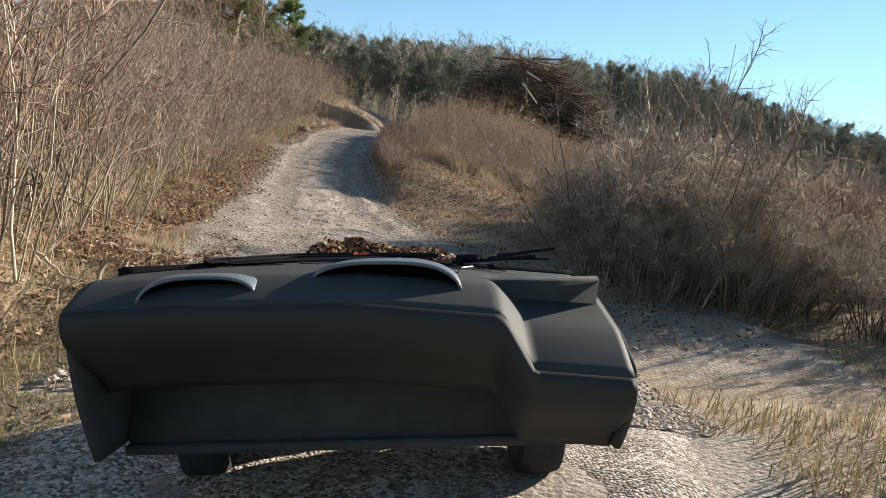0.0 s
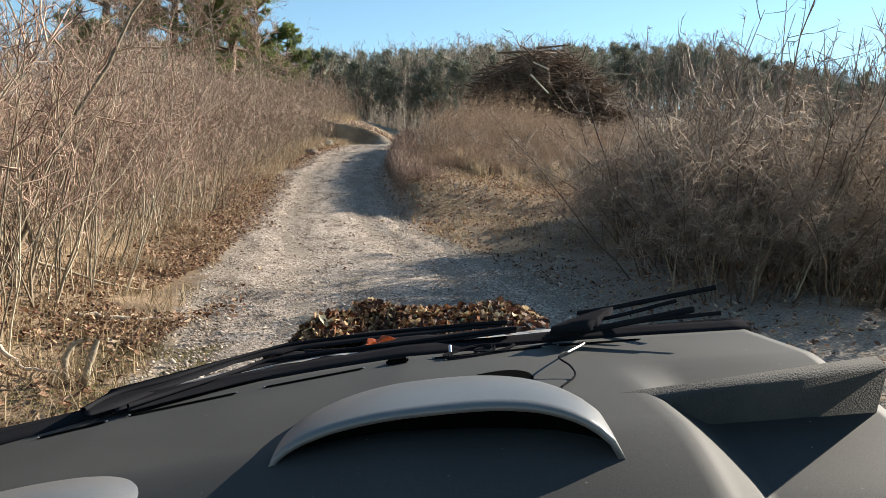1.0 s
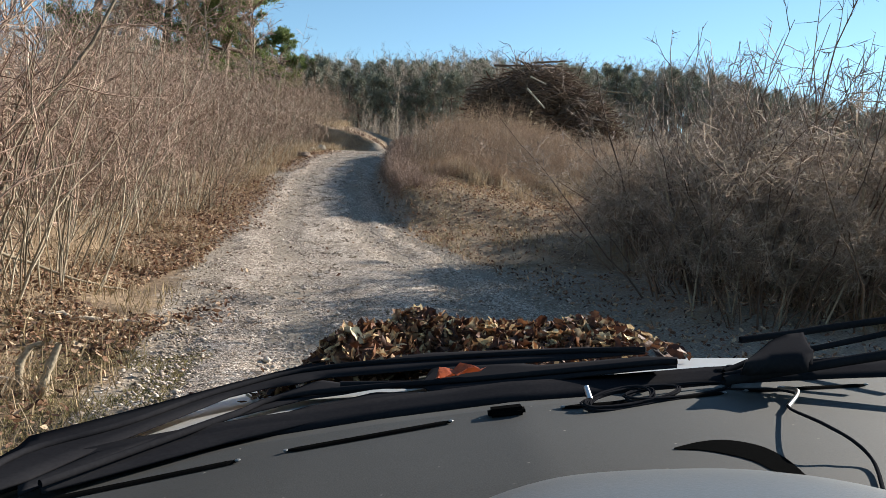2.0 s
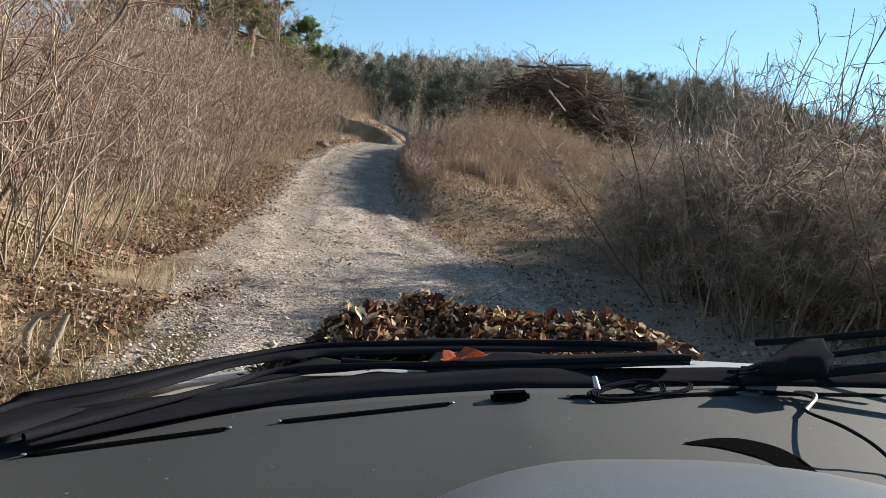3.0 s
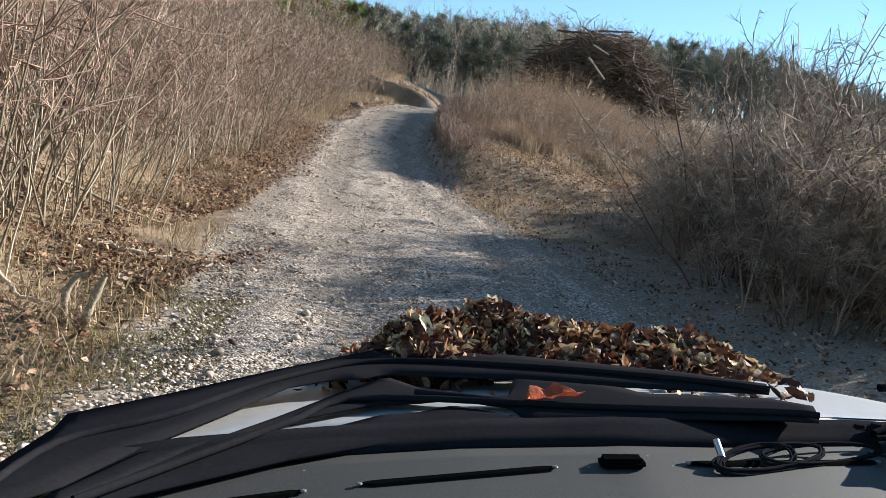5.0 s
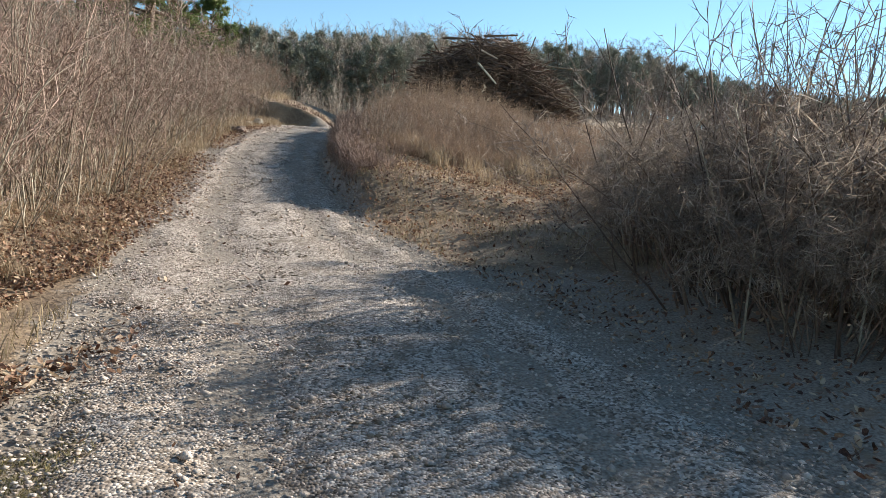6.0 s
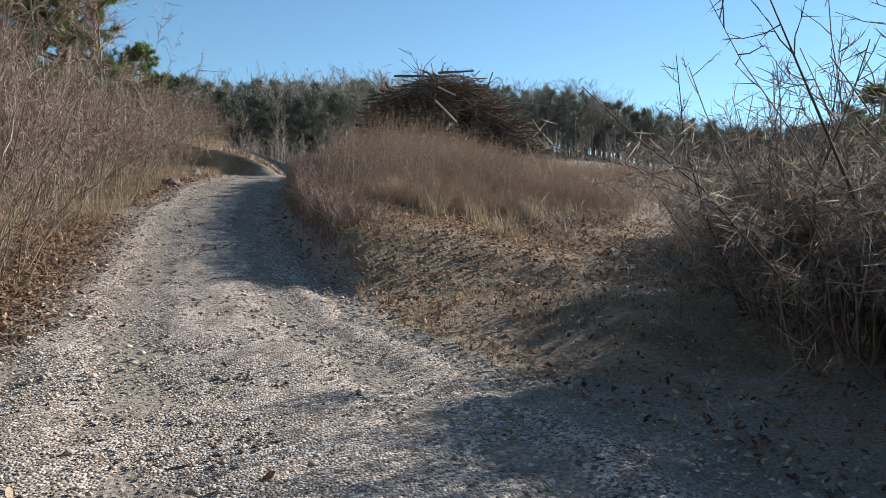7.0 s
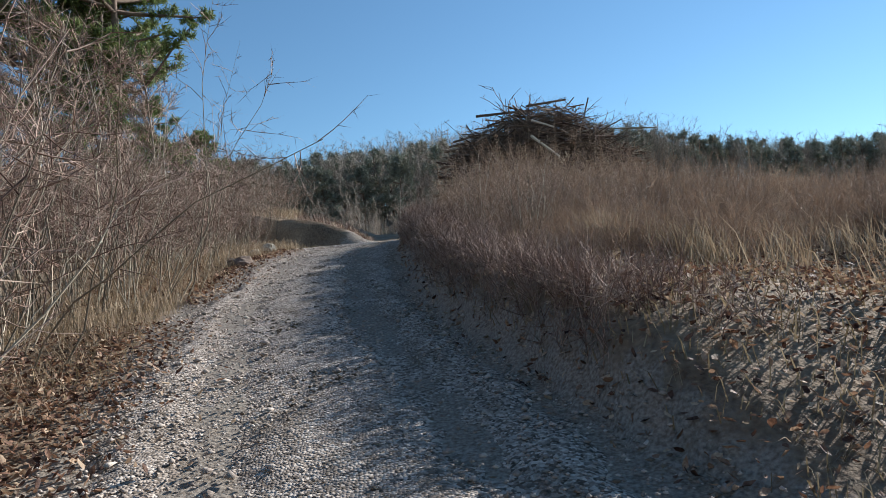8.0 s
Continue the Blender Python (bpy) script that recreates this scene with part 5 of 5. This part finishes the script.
# the foot of the windscreen, the cowl and the bonnet
grid_part("windscreen_seal", np.linspace(-0.74, 0.94, 42), np.linspace(0, 1, 4), lambda u, v: (u, dash_edge(u) + 0.005 + 0.05 * v, dash_z(u, dash_edge(u)) + 0.004 + 0.012 * v), M_BLACK, car, "black windscreen seal")
grid_part("cowl", np.linspace(-0.76, 0.96, 42), np.linspace(0, 1, 6), lambda u, v: (u, dash_edge(u) + 0.056 + 0.04 * v, -0.208 - 0.08 * max(0.0, u - 0.12) - 0.022 * math.sin(v * 3.1) + 0.004 * v), M_BLACK, car, "black plastic cowl")


def bonnet_at(u, v):
    x = 0.1 + 0.76 * u * (1 - 0.14 * v * v)
    y0 = dash_edge(x) + 0.088
    y = y0 + (1.85 - 0.1 * u * u - y0) * v
    return (x, y, -0.203 - 0.08 * max(0.0, x - 0.12) - 0.012 * u * u - 0.115 * v ** 1.25 - 0.05 * max(0.0, abs(u) - 0.8) * 5 - 0.18 * max(0.0, v - 0.88) * 4)


grid_part("bonnet", np.linspace(-1, 1, 36), np.linspace(0, 1, 22), bonnet_at, M_PAINT, car, "grey painted bonnet", 0.02)
grid_part("front_panel", np.linspace(-1, 1, 20), np.linspace(0, 1, 8), lambda u, v: (0.1 + 0.76 * u, 1.80 - 0.1 * u * u + 0.08 * math.sin(v * 3), -0.40 - 0.42 * v), M_PAINT, car, "grey front panel", 0.03)
for s in (-1, 1):
    grid_part("wing", np.linspace(0, 1, 18), np.linspace(0, 1, 8), lambda u, v: (0.1 + s * (0.72 + 0.05 * math.sin(v * 2.6)), 0.75 + 0.95 * u, -0.345 - 0.06 * u - (0.18 + 0.25 * abs(2 * u - 0.9)) * v), M_PAINT, car, "grey front wing", 0.02)
grid_part("floor_pan", np.linspace(-0.70, 0.90, 6), np.linspace(0.5, 0.8, 8), lambda u, v: (u, v, -0.80), M_CARPET, car, "grey carpeted floor", 0.03)
grid_part("bulkhead", np.linspace(-0.70, 0.90, 6), np.linspace(0, 1, 6), lambda u, v: (u, 0.50 + 0.12 * math.sin(v * 2.6), -0.25 - 0.56 * v), M_CARPET, car, "grey carpeted bulkhead", 0.03)
for s in (-1, 1):
    wheel = child("wheel", None, car)
    wheel.location = (0.1 + s * 0.70, 1.22, -0.87)
    bm = bmesh.new()
    prof = [(0.19, -0.09), (0.27, -0.1), (0.30, -0.085), (0.31, -0.05), (0.31, 0.05), (0.30, 0.085), (0.27, 0.1), (0.19, 0.09)]
    rings = [[bm.verts.new((w, r * math.cos(k * math.pi / 16), r * math.sin(k * math.pi / 16))) for r, w in prof] for k in range(32)]
    for k in range(32):
        a, b = rings[k], rings[(k + 1) % 32]
        for j in range(len(prof)):
            bm.faces.new((a[j], a[(j + 1) % len(prof)], b[(j + 1) % len(prof)], b[j]))
    part("tyre", bm, M_TYRE, wheel)
    bm = bmesh.new()
    bmesh.ops.create_cone(bm, cap_ends=True, segments=28, radius1=0.195, radius2=0.17, depth=0.16, matrix=Matrix.Rotation(radians(90 * s), 4, "Y"))
    part("rim", bm, M_STEEL, wheel)


# wipers lying on the cowl
def wiper(blade, arm, pivot):
    w = child("wiper", None, car)
    tube_part("blade", curve_through(blade, 30), 0.0045, M_BLACK, w, "black wiper blade")
    tube_part("arm", curve_through(arm, 24), 0.0045, M_BLACK, w, "black wiper arm")
    bm = bmesh.new()
    bmesh.ops.create_cone(bm, cap_ends=True, segments=20, radius1=0.012, radius2=0.009, depth=0.018, matrix=Matrix.Translation(pivot))
    bmesh.ops.bevel(bm, geom=bm.edges[:], offset=0.004, segments=2, affect="EDGES")
    part("pivot", bm, M_BLACK, w, "black pivot cap")


wiper([on_top(-40, 765, 0.189), on_top(78, 716, 0.189), on_top(250, 688, 0.189), on_top(430, 648, 0.189), on_top(600, 628, 0.189), on_top(850, 634, 0.189), on_top(1070, 646, 0.189), on_top(1195, 656, 0.189)],
      [on_top(100, 776, 0.191), on_top(340, 719, 0.191), on_top(443, 694, 0.191), on_top(560, 669, 0.191), on_top(900, 676, 0.191), on_top(1195, 680, 0.191), on_top(1255, 684, 0.191)], spot(1328, 716, 1.0))
lead_wiper = car.children[-1]
flat_run("blade_cover", [(-40, 752), (66, 706), (78, 692), (250, 668), (430, 640), (600, 616), (800, 622), (1070, 640), (1195, 652)],
         [(-40, 790), (78, 765), (200, 726), (343, 687), (443, 659), (520, 650), (560, 650), (600, 644), (800, 648), (960, 655), (1195, 662)], M_BLACK, lead_wiper, "wide black blade cover", 0.195)
flat_run("arm_cover", [(60, 775), (200, 731), (280, 724), (343, 712), (443, 687), (520, 667), (560, 658), (600, 648), (650, 660), (700, 668), (790, 668), (800, 640), (940, 652), (1000, 664), (1190, 668), (1255, 676)],
         [(60, 790), (280, 727), (430, 698), (580, 677), (640, 676), (700, 672), (790, 680), (800, 694), (1000, 690), (1190, 690), (1255, 692)], M_BLACK, lead_wiper, "flat black arm cover", 0.197)
flat_run("cowl_grille", [(100, 768), (200, 737), (360, 720), (450, 710), (520, 702), (583, 691), (640, 688), (700, 680), (790, 690), (860, 700)],
         [(100, 790), (430, 738), (600, 718), (700, 706), (790, 698), (860, 703)], M_BLACK, car, "flat black cowl grille", 0.200)
tube_part("wiper_link", curve_through([spot(640, 660, 1.0), spot(720, 668, 1.0), spot(800, 676, 0.99)], 12), 0.005, M_BLACK, car, "black wiper linkage")
wiper([spot(1340, 718, 0.92), spot(1480, 712, 0.93), spot(1640, 716, 0.9), spot(1900, 730, 0.85)],
      [spot(1340, 712, 0.94), spot(1400, 694, 0.97), spot(1440, 684, 0.98), spot(1500, 688, 0.98), spot(1700, 668, 0.97)], spot(1350, 712, 0.98))
far_wiper = car.children[-1]
flat_run("arm_cover", [(1385, 696), (1430, 664), (1460, 656), (1490, 656), (1505, 684), (1512, 690)], [(1385, 700), (1430, 697), (1460, 699), (1490, 702), (1505, 700), (1512, 696)], M_BLACK, far_wiper, "rounded black pivot cover", 0.19, 24, 0.02)
tube_part("blade", curve_through([spot(1370, 658, 1.1), spot(1470, 656, 1.1), spot(1568, 652, 1.08), spot(1800, 645, 1.0)], 16), 0.006, M_BLACK, far_wiper, "thin black blade")
tube_part("link_bar", curve_through([spot(1340, 728, 0.9), spot(1450, 722, 0.9), spot(1568, 716, 0.9), spot(1800, 705, 0.88)], 16), 0.007, M_BLACK, far_wiper, "black link bar")
# a ribbed hose: a thin core with rings
hose_run = curve_through([spot(190, 752, 0.87), spot(430, 731, 0.91), spot(740, 710, 0.96), spot(900, 706, 0.96)], 90)
hose = tube_part("hose", hose_run, 0.006, M_BLACK, car, "ribbed black washer hose")
wave = np.array(0.0065 + 0.0022 * (np.arange(90) % 2))
child("ribs", mesh_of("ribs", *tubes(hose_run[None], wave[None], 8), M_RECESS, False), hose)
bm = bmesh.new()
bmesh.ops.create_cube(bm, size=1, matrix=Matrix.Translation(spot(738, 708, 0.955)) @ Matrix.Diagonal((0.012, 0.008, 0.007, 1)))
bmesh.ops.bevel(bm, geom=bm.edges[:], offset=0.002, segments=1, affect="EDGES")
part("hose_clip", bm, M_STEEL, car, "bright hose clip")

# a loose cable on the dashboard
cable = tagged(new("cable"), "thin black cable coiled on the dashboard", "cable")
cable.matrix_basis = CAR
for turns, cx, wide, rise, r in [(6, 1180, 88, 15, 0.0015), (5, 1150, 60, 20, 0.0014), (4, 1240, 95, 12, 0.0015)]:
    loop = []
    for k in range(turns * 10):
        a = k * 0.628
        w = 1 + 0.14 * math.sin(k * 0.61 + cx)
        loop.append(spot(cx + wide * w * math.cos(a) + 4 * math.sin(k * 1.7), 738 - 5 * math.cos(a) * (cx < 1200) + rise * w * math.sin(a) - 3 * math.sin(k * 0.33), 0.86 + 0.00045 * (cx + wide * w * math.cos(a) - 1180) - 0.022 * math.sin(a)))
    tube_part("coil", curve_through(loop, turns * 26), r, M_BLACK, cable, "", 5)
tube_part("lead", curve_through([spot(1330, 742, 0.93), on_plastic(1420, 752, 0.006), on_plastic(1474, 766, 0.012), on_plastic(1460, 787, 0.008), on_plastic(1530, 822, 0.028), on_plastic(1590, 862, 0.018), on_plastic(1628, 905, 0.006), on_plastic(1650, 960, 0.004)], 48), 0.0018, M_BLACK, cable, "", 6)
tube_part("plug", curve_through([spot(1088, 712, 0.85), spot(1094, 735, 0.83)], 6), 0.0038, M_STEEL, cable, "bright plug", 10)
tube_part("clip", curve_through([on_plastic(1440, 752, 0.006), on_plastic(1472, 757, 0.012), on_plastic(1476, 768, 0.012), on_plastic(1460, 787, 0.008)], 14), 0.0028, M_STEEL, cable, "bright clip", 8)
tagged(car, "front of a grey car with its dashboard, wipers and bonnet", "car")

# ---- dead leaves heaped on the bonnet ----
pile = tagged(new("leaf_pile"), "heap of brown oak leaves lying on the bonnet", "leaves")
pile.matrix_basis = CAR


def heap_top(x, y):
    ridge = 0.085 * np.exp(-((y - 1.42 - 0.05 * np.sin(7 * x)) / 0.17) ** 2) * step(-0.30, -0.12, x) * (1 - step(0.36, 0.52, x)) * (1.15 - 0.35 * step(-0.05, 0.35, x)) * (1 + 0.35 * rough2(x * 9, y * 9))
    return -0.254 + 0.08 * (1.4 - y) + ridge


gx, gy = np.linspace(-0.32, 0.52, 60), np.linspace(1.16, 1.66, 36)


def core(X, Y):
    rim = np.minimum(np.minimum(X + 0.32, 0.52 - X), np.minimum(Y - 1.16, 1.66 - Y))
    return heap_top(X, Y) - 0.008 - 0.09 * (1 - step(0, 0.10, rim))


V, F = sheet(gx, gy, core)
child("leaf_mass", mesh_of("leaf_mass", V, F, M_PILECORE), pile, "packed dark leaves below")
one = []
for k in range(7):
    v, f = oak_leaf(0.019, k)
    one.append(mesh_of("leaf", v, f, M_PILELEAF))
for k in range(300):
    x, y = rng.uniform(-0.29, 0.47), rng.normal(1.40, 0.09)
    z = float(heap_top(np.array(x), np.array(y)))
    m = Matrix.LocRotScale((x, y, z + rng.uniform(0, 0.016)), Euler((rng.normal(0, 0.7), rng.normal(0, 0.7), rng.uniform(0, 6.28))), Vector((1, 1, 1)) * rng.uniform(0.6, 1.25))
    child("leaf", one[rng.integers(7)], pile, "", m)
n = 2600
x, y = rng.uniform(-0.32, 0.49, n), rng.normal(1.41, 0.11, n)
child("leaf_layer", mesh_of("leaf_layer", *leaves(x, y, heap_top(x, y) + 0.01 * rng.random(n), rng.uniform(0.008, 0.019, n), 0.8), M_SHADED_PILE), pile, "loose smaller leaves")
tagged(pile.children[-1], kind="stuff")
v, f = oak_leaf(0.042, 33)
red = tagged(new("red_leaf", mesh_of("red_leaf", v, f, M_REDLEAF)), "fallen red-brown leaf caught under the wiper", "leaf")
red.matrix_basis = CAR @ pose(*on_top(858, 664, 0.186), 8, -4, 10)
